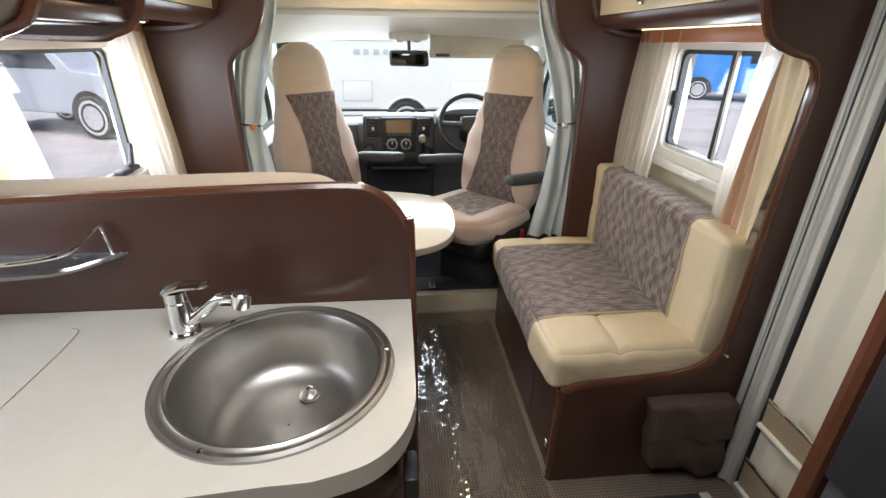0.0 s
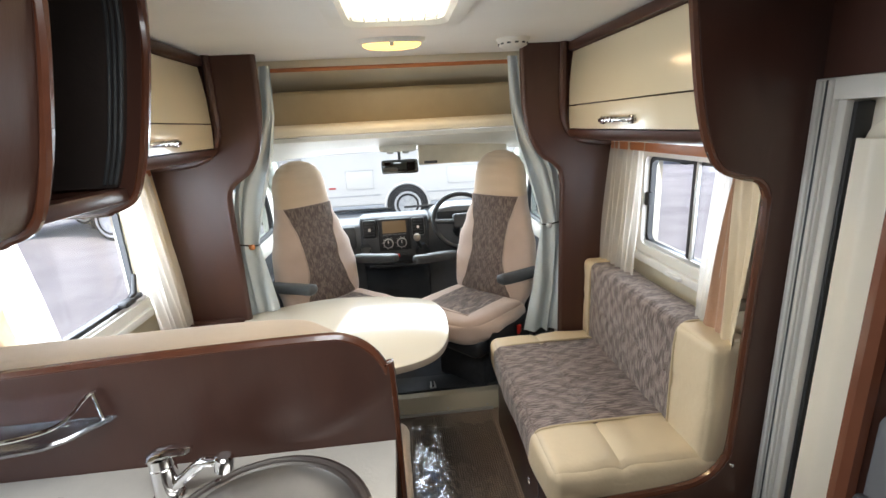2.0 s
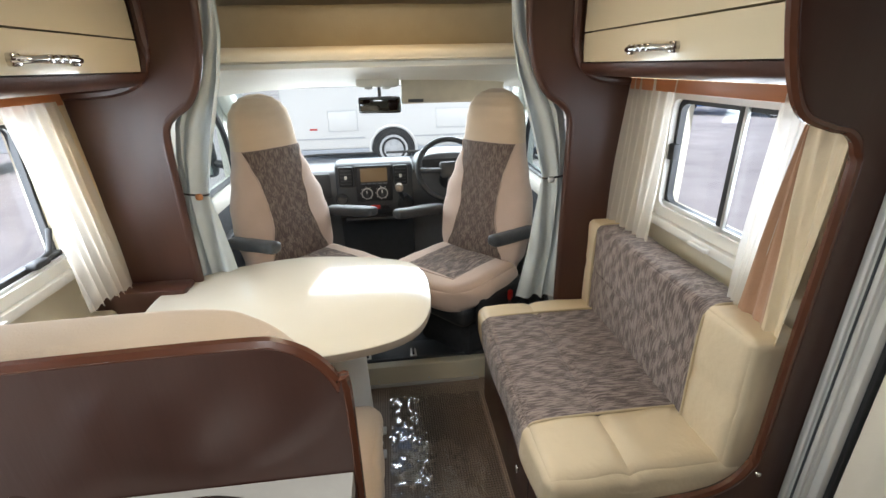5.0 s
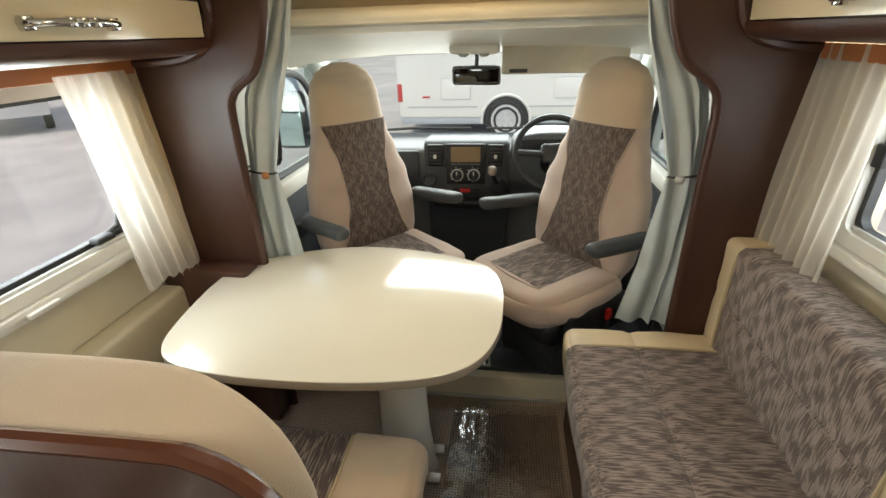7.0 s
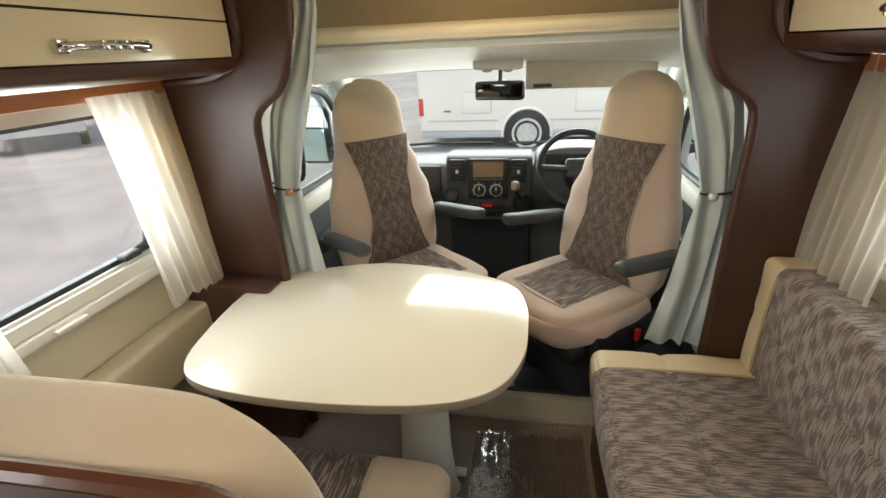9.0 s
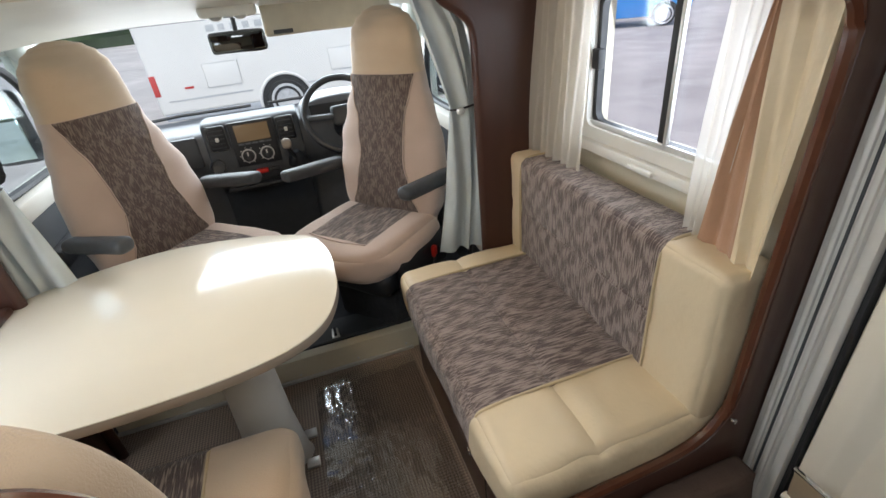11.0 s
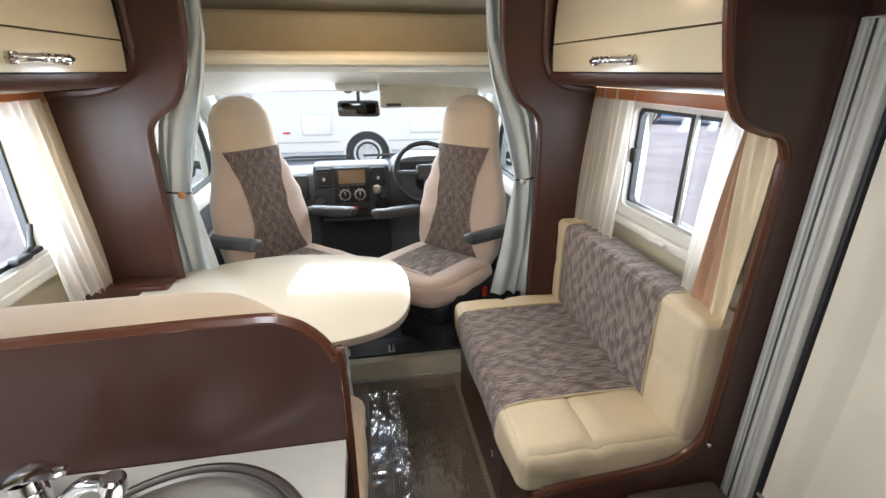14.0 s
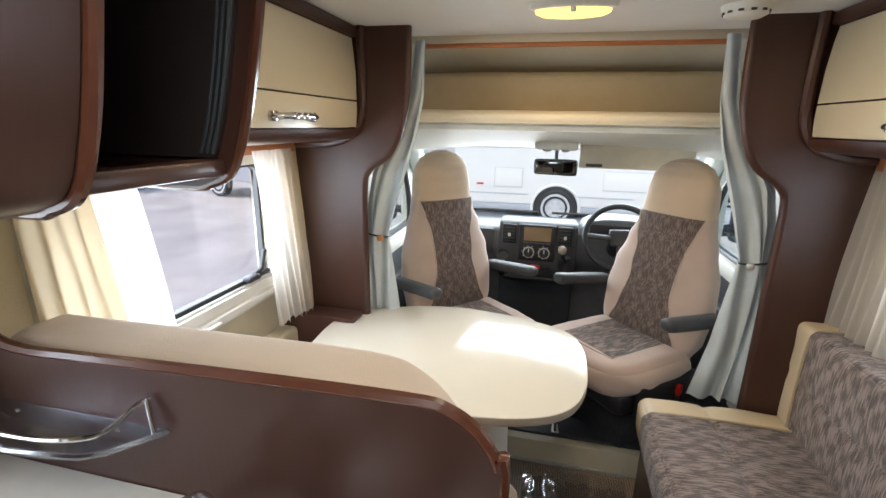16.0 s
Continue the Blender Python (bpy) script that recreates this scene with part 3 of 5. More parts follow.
def locker(s, x, y0, y1, name, hy):
    """Overhead locker: curved cream flap in a brown carcass, with a lamp strip below."""
    t = thing(name, "overhead locker with gloss cream door and dark brown carcass", "locker", "overhead lockers")
    w = s * 1.065
    body = [(x + s * 0.03, 1.455), (w, 1.44), (w, CEIL_Z - 0.002), (x + s * 0.005, CEIL_Z - 0.002), (x + s * 0.005, 1.80), (x + s * 0.03, 1.79)]
    part("carcass", prism(body, "y", y0, y1), WOOD, t, smooth=False)
    part("top_rail", box(min(x - s * 0.012, x + s * 0.03), max(x - s * 0.012, x + s * 0.03), y0, y1, 1.80, CEIL_Z - 0.004, 0.006), WOOD, t)
    face = [(x + s * 0.026, 1.482), (x - s * 0.002, 1.482), (x - s * 0.006, 1.53), (x - s * 0.007, 1.575), (x + s * 0.026, 1.575)]
    door = part("door", prism(face, "y", y0 + 0.012, y1 - 0.012, 0.002), CREAM, t, "gloss cream lower flap")
    face = [(x + s * 0.026, 1.580), (x - s * 0.007, 1.580), (x - s * 0.006, 1.68), (x + s * 0.001, 1.76), (x + s * 0.006, 1.795), (x + s * 0.026, 1.795)]
    part("door", prism(face, "y", y0 + 0.012, y1 - 0.012, 0.002), CREAM, t, "gloss cream upper flap")
    handle(door, x - s * 0.004, hy, 1.513, s)
    low = smooth_line([(x - s * 0.008, 1.478), (x + s * 0.004, 1.452), (x + s * 0.04, 1.437), (x + s * 0.09, 1.432)], 4)
    part("lower_rail", prism([(p[0], p[1]) for p in low] + [(x + s * 0.09, 1.455), (x + s * 0.03, 1.478)], "y", y0, y1), WOOD, t)
    strip = part("lamp_strip", box(min(w - s * 0.14, w - s * 0.125), max(w - s * 0.14, w - s * 0.125), y0 + 0.08, y1 - 0.08, 1.432, 1.44, 0), TABLE_EDGE, t)
    yy = y0 + 0.1
    while yy < y1 - 0.1:
        part("lamp_bead", box(w - s * 0.1325 - 0.005, w - s * 0.1325 + 0.005, yy - 0.005, yy + 0.005, 1.4285, 1.4325, 0), LED, strip, smooth=False)
        yy += 0.028
    part("pelmet", box(min(w - s * 0.075, w - s * 0.062), max(w - s * 0.075, w - s * 0.062), y0, y1, 1.385, 1.441, 0.004), ORANGE_WOOD, t, "orange wood pelmet")


locker(-1, -0.72, 1.246, 2.185, "overhead_locker", 1.72)
locker(1, 0.795, 1.262, 2.185, "overhead_locker", 1.71)

# open cubby over the kitchen, black inside
cubby = thing("wall_cubby", "dark brown open cubby with black lining above the kitchen", "shelf unit")
side = smooth_line([(-0.455, CEIL_Z - 0.003), (-0.465, 1.727), (-0.50, 1.563), (-0.528, 1.47), (-0.557, 1.41), (-0.60, 1.387), (-0.67, 1.379), (-1.07, 1.392)], 5)
outline = [(p[0], p[1]) for p in side] + [(-1.07, CEIL_Z - 0.003)]
for ya in (0.937, 1.222):
    sp = part("side_panel", prism(outline, "y", ya, ya + 0.022), WOOD, cubby)
    part("edging", tube([(p[0] + 0.002, ya + 0.011, p[1]) for p in side], 0.0108, 8), WOOD_EDGE, sp)
part("bottom", box(-1.06, -0.60, 0.959, 1.222, 1.398, 1.415, 0.003), WOOD, cubby)
part("lip", box(-0.60, -0.556, 0.959, 1.222, 1.402, 1.432, 0.006), WOOD, cubby)
part("lining", box(-1.06, -0.86, 0.959, 1.222, 1.416, CEIL_Z - 0.004, 0.002), LINING, cubby)
part("lining", prism([(p[0] - 0.028, max(p[1], 1.434)) for p in side if p[1] > 1.40] + [(-0.86, 1.434), (-0.86, CEIL_Z - 0.004)], "y", 1.211, 1.2215), LINING, cubby)
for k in range(3):
    part("groove_strip", tube([(p[0] - 0.032 - 0.011 * k, 1.208, p[1]) for p in side if p[1] > 1.44], 0.004, 6), GREY_PLASTIC, cubby)
# kitchen locker nearer the rear
kl = thing("kitchen_locker", "dark brown overhead kitchen locker with rounded underside", "locker")
part("carcass", prism(outline, "y", 0.15, 0.935), WOOD, kl)
part("hinge_rail", box(-0.47, -0.46, 0.2, 0.925, 1.79, 1.83, 0.003), WOOD, kl)

# ---- tall end panel of the sofa ----
prof = smooth_line([(0.715, CEIL_Z), (0.728, 1.74), (0.755, 1.58), (0.785, 1.47), (0.825, 1.395), (0.885, 1.368), (0.935, 1.355), (0.962, 1.32), (0.968, 1.25), (0.962, 0.90), (0.957, 0.58), (0.94, 0.505), (0.89, 0.452), (0.80, 0.425), (0.53, 0.405), (0.475, 0.39), (0.452, 0.35), (0.449, 0.0)], 5)
end_panel = part("wall_sofa_end", prism([(p[0], p[1]) for p in prof] + [(1.066, 0), (1.066, CEIL_Z)], "y", 1.225, 1.255, 0.004), WOOD)
tagged(end_panel, "dark brown shaped end panel between sofa and door", "panel", kind="structure")
part("edging", tube([(p[0], 1.24, p[1]) for p in prof], 0.013, 8), WOOD_EDGE, end_panel)

# ---- sofa ----
sofa = thing("sofa", "cream leatherette side sofa with brown streaked fabric and wooden base", "sofa")
part("base", box(0.452, 1.06, 1.256, 2.195, 0.0, 0.355, 0.004), WOOD, sofa)
part("edging", tube([(0.452, 1.258, 0.357), (0.452, 2.195, 0.357)], 0.008, 8), WOOD_EDGE, sofa)
part("drawer_joint", box(0.4505, 0.4535, 1.50, 1.506, 0.03, 0.34, 0), BLACK, sofa, smooth=False)
for yy, zz in ((1.30, 0.10), (1.62, 0.16)):
    part("screw_cap", soft(0.446, 0.453, yy - 0.008, yy + 0.008, zz - 0.012, zz + 0.012, 0.003, 3), CHROME, sofa)
part("screw_cap", soft(0.944, 0.956, 1.212, 1.226, 0.50, 0.512, 0.005, 3), CHROME, sofa)


def banded(bm, axis, a, b, name, mat_end, mat_mid, parent, eps=0.0):
    """Splits a cushion across an axis into an end band, a middle and an end band."""
    no = Vector([1.0 if axis == k else 0.0 for k in "xyz"])
    ends = []
    if a is not None:
        ends.append(part("end_band", cut(bm, no * a, no), mat_end, parent))
    mid = bm.copy()
    if a is not None:
        mid = cut(mid, no * a, -no)
    if b is not None:
        mid = cut(mid, no * b, no)
        ends.append(part("end_band", cut(bm, no * b, -no), mat_end, parent))
    part(name, mid, mat_mid, parent)
    bm.free()


# seat cushion, bulging over the front edge
seat_bm = soft(0.415, 0.99, 1.262, 2.195, 0.358, 0.507, 0.036, 36, 0.010, 0.008, 2.0)
for v in seat_bm.verts:
    if v.co.z > 0.45:
        v.co.z -= 0.010 * math.exp(-((v.co.x - 0.64) / 0.016) ** 2)
    if v.co.y < 1.47:
        k = min(1.0, (1.47 - v.co.y) / 0.05)
        v.co.z += k * 0.007 * noise.noise(Vector((v.co.x * 16, v.co.y * 5, 2.0)))
        v.co.y += k * 0.008 * noise.noise(Vector((v.co.x * 11, 4.0, v.co.z * 14)))
banded(seat_bm, "y", 1.47, 2.07, "seat_centre", BEIGE_SOFA, PATTERN_SEAT, sofa)
back_bm = soft(0.885, 1.03, 1.265, 2.195, 0.44, 0.872, 0.022, 30, 0.007, 0.005, 5.0)
for v in back_bm.verts:
    if v.co.x < 0.95:
        v.co.x += 0.008 * math.exp(-((v.co.z - 0.68) / 0.014) ** 2)
banded(back_bm, "y", 1.435, 2.10, "backrest_centre", BEIGE_SOFA, PATTERN_BACK, sofa)
for yy in (1.47, 2.07):
    part("piping", tube(smooth_line([(0.412, yy, 0.385), (0.411, yy, 0.44), (0.425, yy, 0.485), (0.46, yy, 0.509), (0.60, yy, 0.515), (0.75, yy, 0.516), (0.885, yy, 0.514)], 5), 0.0045, 6), PIPING, sofa)
for yy in (1.435, 2.10):
    part("piping", tube(smooth_line([(0.879, yy, 0.51), (0.878, yy, 0.70), (0.882, yy, 0.83), (0.90, yy, 0.866), (0.93, yy, 0.877), (1.0, yy, 0.876)], 5), 0.0045, 6), PIPING, sofa)
part("seam", tube([(0.64, 1.472 + 0.6 * i / 20, 0.5085 + 0.001 * math.sin(i)) for i in range(20)], 0.003, 6), PATTERN_SEAT, sofa)
part("seam", tube([(0.884, 1.44 + 0.66 * i / 20, 0.68) for i in range(20)], 0.005, 6), PATTERN_BACK, sofa)

# ---- dinette bench ----
bench = thing("dinette_bench", "cream upholstered dinette bench with brown striped centre", "bench")
part("base", box(-0.98, -0.035, 1.07, 1.66, 0.0, 0.30, 0.004), WOOD, bench)
bm = soft(-0.98, -0.012, 1.18, 1.70, 0.30, 0.452, 0.045, 20, 0.010, 0.006, 8.0)
for v in bm.verts:
    if v.co.x > -0.2:
        v.co.z += 0.006 * noise.noise(Vector((v.co.x * 6, v.co.y * 22, 1.0)))
        v.co.x += 0.008 * noise.noise(Vector((3.0, v.co.y * 16, v.co.z * 5)))
banded(bm, "x", -0.80, -0.215, "seat_centre", HEAD_BEIGE, PATTERN_BENCH, bench)
part("piping", tube([(-0.215, 1.26 + 0.40 * i / 8, 0.459) for i in range(9)] + [(-0.215, 1.695, 0.43)], 0.004, 6), PIPING, bench)
prof = [(-0.98, 0.40), (-0.98, 1.085)] + [(p[0], p[1]) for p in smooth_line([(-0.95, 1.103), (-0.60, 1.109), (-0.27, 1.112), (-0.17, 1.085), (-0.105, 1.02), (-0.072, 0.93), (-0.062, 0.82), (-0.06, 0.42)], 5)]
bb = prism(prof, "y", 1.070, 1.200, 0.028, 4)
part("backrest", bb, HEAD_BEIGE, bench)

# ---- kitchen ----
part_prof = [(-1.07, 0.0), (-1.07, 1.30)] + [(p[0], p[1]) for p in smooth_line([(-1.05, 1.21), (-0.98, 1.118), (-0.90, 1.089), (-0.75, 1.092), (-0.5, 1.102), (-0.17, 1.110), (-0.10, 1.102), (-0.055, 1.07), (-0.028, 1.02), (-0.018, 0.95), (-0.018, 0.0)], 5)]
divider = part("wall_divider", prism(part_prof, "y", 1.043, 1.068), WOOD)
tagged(divider, "dark brown divider panel between kitchen and dinette", "panel", kind="structure")
part("edging", tube([(p[0], 1.0555, p[1] + 0.001) for p in part_prof[2:]], 0.0125, 8), WOOD_EDGE, divider)

worktop = thing("worktop", "pale grey laminate kitchen worktop with rounded corner", "worktop")
SX, SY, SR = -0.254, 0.824, 0.181
outl = [(-0.019, 1.041), (-1.07, 1.041), (-1.07, 0.54), (-0.40, 0.575), (-0.22, 0.588)] + [(p[0], p[1]) for p in smooth_line([(-0.16, 0.590), (-0.09, 0.612), (-0.045, 0.655), (-0.022, 0.72), (-0.019, 0.80)], 6)]


def ray_to(outline, cx, cy, a):
    d = Vector((math.cos(a), math.sin(a)))
    best = 9
    for p, q in zip(outline, outline[1:] + outline[:1]):
        p, q = Vector(p) - Vector((cx, cy)), Vector(q) - Vector((cx, cy))
        e = q - p
        den = d.x * e.y - d.y * e.x
        if abs(den) > 1e-9:
            t = (p.x * e.y - p.y * e.x) / den
            u = (p.x * d.y - p.y * d.x) / den
            if t > 0 and -1e-6 <= u <= 1 + 1e-6:
                best = min(best, t)
    return cx + d.x * best, cy + d.y * best


angs = sorted([2 * math.pi * i / 64 for i in range(64)] + [math.atan2(q - SY, p - SX) % (2 * math.pi) for p, q in outl])
bm = bmesh.new()
rows = [[], [], [], []]
for a in angs:
    ox, oy = ray_to(outl, SX, SY, a)
    ix, iy = SX + SR * math.cos(a), SY + SR * math.sin(a)
    for r, (px, py, pz) in zip(rows, ((ix, iy, 0.858), (ox, oy, 0.858), (ox, oy, 0.820), (ix, iy, 0.820))):
        r.append(bm.verts.new((px, py, pz)))
for i in range(4):
    for j in range(len(angs)):
        k = (j + 1) % len(angs)
        bm.faces.new((rows[i][j], rows[i][k], rows[(i + 1) % 4][k], rows[(i + 1) % 4][j]))
bmesh.ops.recalc_face_normals(bm, faces=bm.faces[:])
part("top", bm, COUNTER, worktop)
part("cover_joint", tube(smooth_line([(-0.682, 0.977, 0.8585), (-0.668, 0.972, 0.8585), (-0.660, 0.945, 0.8585), (-0.655, 0.85, 0.8585), (-0.654, 0.56, 0.8585)], 6), 0.0009, 6), TABLE_EDGE, worktop)
kitchen = thing("kitchen_cabinet", "dark brown kitchen cabinet under the sink", "cabinet")
part("body", prism([(-1.06, 1.042), (-1.06, 0.60), (-0.20, 0.62), (-0.09, 0.66), (-0.05, 0.72), (-0.04, 0.80), (-0.04, 1.042)], "z", 0.0, 0.70, 0.004), WOOD, kitchen)
part("apron", box(-1.06, -0.13, 0.622, 0.64, 0.701, 0.819, 0.003), WOOD, kitchen)
part("apron", box(-0.058, -0.040, 0.74, 1.042, 0.701, 0.819, 0.003), WOOD, kitchen)
part("apron", prism([(-0.13, 0.624), (-0.09, 0.645), (-0.055, 0.70), (-0.041, 0.74), (-0.06, 0.74), (-0.075, 0.705), (-0.10, 0.662), (-0.13, 0.642)], "z", 0.701, 0.819), WOOD, kitchen)
part("door_catch", box(-0.043, -0.020, 0.66, 0.72, 0.70, 0.76, 0.006), BLACK, kitchen)

sink = thing("sink", "round brushed steel sink set in the worktop", "sink", at=(SX, SY, 0.858))
part("bowl", lathe([(0.200, 0.000), (0.199, 0.004), (0.192, 0.006), (0.186, 0.003), (0.182, 0.003), (0.177, 0.006), (0.171, 0.003), (0.167, -0.006), (0.161, -0.04), (0.150, -0.095), (0.132, -0.118), (0.095, -0.128), (0.002, -0.131)], 72, False), STEEL, sink)
drain = part("drain", lathe([(0.021, -0.130), (0.021, -0.127), (0.016, -0.129), (0.015, -0.124), (0.008, -0.119), (0.003, -0.118)], 28), STEEL, sink, m=None)
drain.location = (0.028, 0.070, 0.004)
part("drain_knob", lathe([(0.004, -0.118), (0.004, -0.112), (0.007, -0.110), (0.002, -0.107)], 16), CHROME, drain)
for a in (10, 130, 250):
    c = part("rim_clip", lathe([(0.005, 0.004), (0.005, 0.007), (0.002, 0.008)], 12), CHROME, sink)
    c.location = (0.188 * math.cos(radians(a)), 0.188 * math.sin(radians(a)), 0)

tap = thing("kitchen_tap", "chrome single lever kitchen tap on the worktop", "tap", at=(-0.457, 0.948, 0.858))
part("base_ring", lathe([(0.030, 0.0), (0.030, 0.005), (0.027, 0.009), (0.022, 0.010)], 32), CHROME, tap)
part("body", lathe([(0.024, 0.009), (0.0235, 0.05), (0.0225, 0.072), (0.0215, 0.073), (0.0215, 0.075), (0.0225, 0.076), (0.022, 0.094), (0.003, 0.097)], 32), CHROME, tap)


def lever_sheet(u, v):
    w = 0.025 * (1 - 0.62 * u ** 1.4) * math.sqrt(max(0.05, 1 - (1 - min(1.0, u * 5)) ** 2))
    x = -0.026 + 0.094 * u
    return (x, (2 * v - 1) * w - 0.25 * max(0.0, x), 0.098 + 0.016 * u + 0.008 * math.sin(math.pi * u) - 0.006 * (2 * v - 1) ** 2 + 0.006 * max(0.0, u - 0.85) / 0.15)


part("lever", thicken(sheet(lever_sheet, 24, 10), 0.007), CHROME, tap)
part("spout", tube(smooth_line([(0.014, -0.004, 0.024), (0.045, -0.008, 0.050), (0.074, -0.014, 0.076), (0.090, -0.017, 0.084), (0.116, -0.022, 0.086)], 6), 0.0115, 14), CHROME, tap)
part("nozzle", lathe([(0.012, 0.014), (0.0165, 0.010), (0.0175, 0.002), (0.0165, -0.016), (0.013, -0.018), (0.003, -0.012)], 24), CHROME, tap, m=pose(0.124, -0.024, 0.084, 0, 12, 0))

rack = thing("spice_rack", "clear acrylic shelf with chrome rail on the divider", "rack")
RZ = 0.985
part("tray", prism([(-0.98, 1.042), (-0.97, 1.03), (-0.93, 0.955)] + [(p[0], p[1]) for p in smooth_line([(-0.90, 0.948), (-0.78, 0.934), (-0.66, 0.950)], 4)] + [(-0.63, 0.968), (-0.582, 1.03), (-0.578, 1.042)], "z", RZ, RZ + 0.006, 0.001), ACRYLIC, rack)
part("front_lip", tube([(-0.97, 1.03, RZ + 0.008), (-0.93, 0.955, RZ + 0.008), (-0.78, 0.934, RZ + 0.008), (-0.66, 0.950, RZ + 0.008), (-0.63, 0.968, RZ + 0.008), (-0.582, 1.03, RZ + 0.008)], 0.005, 6), ACRYLIC, rack)
part("rail", tube(smooth_line([(-0.605, 1.038, RZ + 0.066), (-0.612, 1.02, RZ + 0.064), (-0.632, 0.985, RZ + 0.040), (-0.66, 0.962, RZ + 0.032), (-0.74, 0.946, RZ + 0.028), (-0.85, 0.946, RZ + 0.028), (-0.92, 0.965, RZ + 0.034), (-0.95, 1.006, RZ + 0.052), (-0.96, 1.038, RZ + 0.066)], 5), 0.0042, 8), CHROME, rack)
part("rail_post", tube([(-0.607, 1.034, RZ + 0.066), (-0.594, 1.026, RZ + 0.006)], 0.0042, 8), CHROME, rack)
part("rail_post", tube([(-0.956, 1.03, RZ + 0.062), (-0.958, 1.026, RZ + 0.006)], 0.0042, 8), CHROME, rack)
for xx in (-0.66, -0.88):
    part("fixing", lathe([(0.005, 0.0), (0.005, 0.003), (0.002, 0.004)], 12), CHROME, rack, m=pose(xx, 1.02, RZ + 0.006))

# ---- table ----
table = thing("dinette_table", "gloss cream dinette table with rounded corners on a pedestal", "table")
TZ = 0.70
tp = smooth_line([(-0.818, 2.02), (-0.802, 1.86), (-0.765, 1.71), (-0.675, 1.635), (-0.48, 1.605), (-0.20, 1.610), (0.01, 1.648), (0.125, 1.722), (0.180, 1.85), (0.192, 2.0), (0.186, 2.12), (0.145, 2.24), (0.04, 2.312), (-0.16, 2.372), (-0.38, 2.388), (-0.60, 2.325), (-0.76, 2.225), (-0.81, 2.13), (-0.818, 2.02)], 5)[:-1]
part("tabletop", prism([(p[0], p[1]) for p in tp], "z", TZ - 0.004, TZ, 0.002), TABLE, table)
part("edging", prism([(p[0], p[1]) for p in tp], "z", TZ - 0.030, TZ - 0.0041, 0.004), TABLE_EDGE, table)
leg = bmesh.new()
rings = []
for z, a, b in ((0.0, 0.115, 0.075), (0.03, 0.105, 0.068), (0.2, 0.088, 0.058), (0.45, 0.080, 0.052), (0.6, 0.09, 0.058), (TZ - 0.031, 0.13, 0.09)):
    rings.append([leg.verts.new((-0.145 + a * math.cos(2 * math.pi * j / 24), 1.965 + b * math.sin(2 * math.pi * j / 24), z)) for j in range(24)])
for a, b in zip(rings, rings[1:]):
    for j in range(24):
        leg.faces.new((a[j], a[(j + 1) % 24], b[(j + 1) % 24], b[j]))
leg.faces.new(rings[0][::-1])
leg.faces.new(rings[-1])
part("pedestal", leg, WHITE_PLASTIC, table)
for yy in (1.90, 2.03):
    part("foot_bracket", box(-0.06, -0.015, yy - 0.02, yy + 0.02, 0.0, 0.012, 0.004), ALU, table)

# ---- clear film on the floor ----


def film_sheet(u, v):
    x, y = 0.0 + 0.43 * u, 0.55 + 1.74 * v
    z = 0.006 + 0.004 * (noise.noise(Vector((x * 14, y * 9, 1.0))) + 1) + 0.003 * abs(noise.noise(Vector((x * 45, y * 24, 4.0))))
    if abs(u - 0.33) < 0.12:
        z += 0.006 * (1 - abs(u - 0.33) / 0.12) * (0.6 + abs(noise.noise(Vector((x * 60, y * 40, 9.0)))) * 1.8)
    return (x, y, z)


film_bm = thicken(sheet(film_sheet, 70, 200), 0.0004)
tagged(part("floor_film", film_bm, FILM), "crinkled clear protective plastic film on the floor", "plastic film")

# ---- sill up to the cab ----
sill = part("step_sill", box(-0.76, 0.80, 2.336, 2.385, -0.05, 0.112, 0.006), WALL)
tagged(sill, "cream step sill between living floor and cab", "step", kind="structure")
part("metal_strip", box(-0.76, 0.450, 2.322, 2.334, 0.0, 0.016, 0.003), ALU, sill)
for xx in (-0.05, 0.2, 0.42):
    part("screw", lathe([(0.005, 0.0), (0.005, 0.002), (0.002, 0.003)], 10), ALU, sill, m=pose(xx, 2.336, 0.03, 90, 0, 0))

# ---- entrance door ----
door = tagged(new("door_1"), "cream entrance door with moulded pockets in a pale metal frame", "door", kind="structure")
part("door_frame", prism([(1.224, 0.02), (1.224, 1.585), (0.56, 1.585), (0.56, 1.535), (1.165, 1.535), (1.165, 0.02)], "x", 1.035, 1.11, 0.006), FRAME_WHITE, door)
part("door_frame", box(1.045, 1.11, 1.145, 1.166, 0.02, 1.537, 0.004), FRAME_WHITE, door)
for yy in (1.176, 1.204):
    part("frame_rib", box(1.027, 1.037, yy - 0.006, yy + 0.006, 0.02, 1.58, 0.004), FRAME_WHITE, door)
part("frame_groove", box(1.033, 1.036, 1.187, 1.192, 0.02, 1.58, 0), GREY_PLASTIC, door, smooth=False)
part("seal", box(1.062, 1.115, 1.1335, 1.1445, 0.02, 1.53, 0.002), BLACK, door)
leaf = part("leaf", box(1.105, 1.14, 0.50, 1.30, 0.0, 1.60, 0.004), DOOR, door)
inner = arc(1.058, 1.43, 0.075, 0, 90, 6) + [(0.52, 1.505), (0.52, 0.06), (1.133, 0.06)]
part("moulded_lining", prism(inner, "x", 1.085, 1.106, 0.010, 3), DOOR, leaf)


def stile(u, v):
    """Swelling border beside the recessed middle of the door, broader at the top."""
    z = 0.07 + 1.38 * v
    w = 0.060 + 0.018 * math.sin(math.pi * min(1.0, max(0.0, (z - 0.42) / 0.9)))
    y = 1.130 - (w + 0.03) * u
    h = 0.026 * (1 - max(0.0, (u - 0.45) / 0.55) ** 2 * (3 - 2 * max(0.0, (u - 0.45) / 0.55)))
    return (1.087 - h * min(1.0, u * 12 + 0.3), y, z)


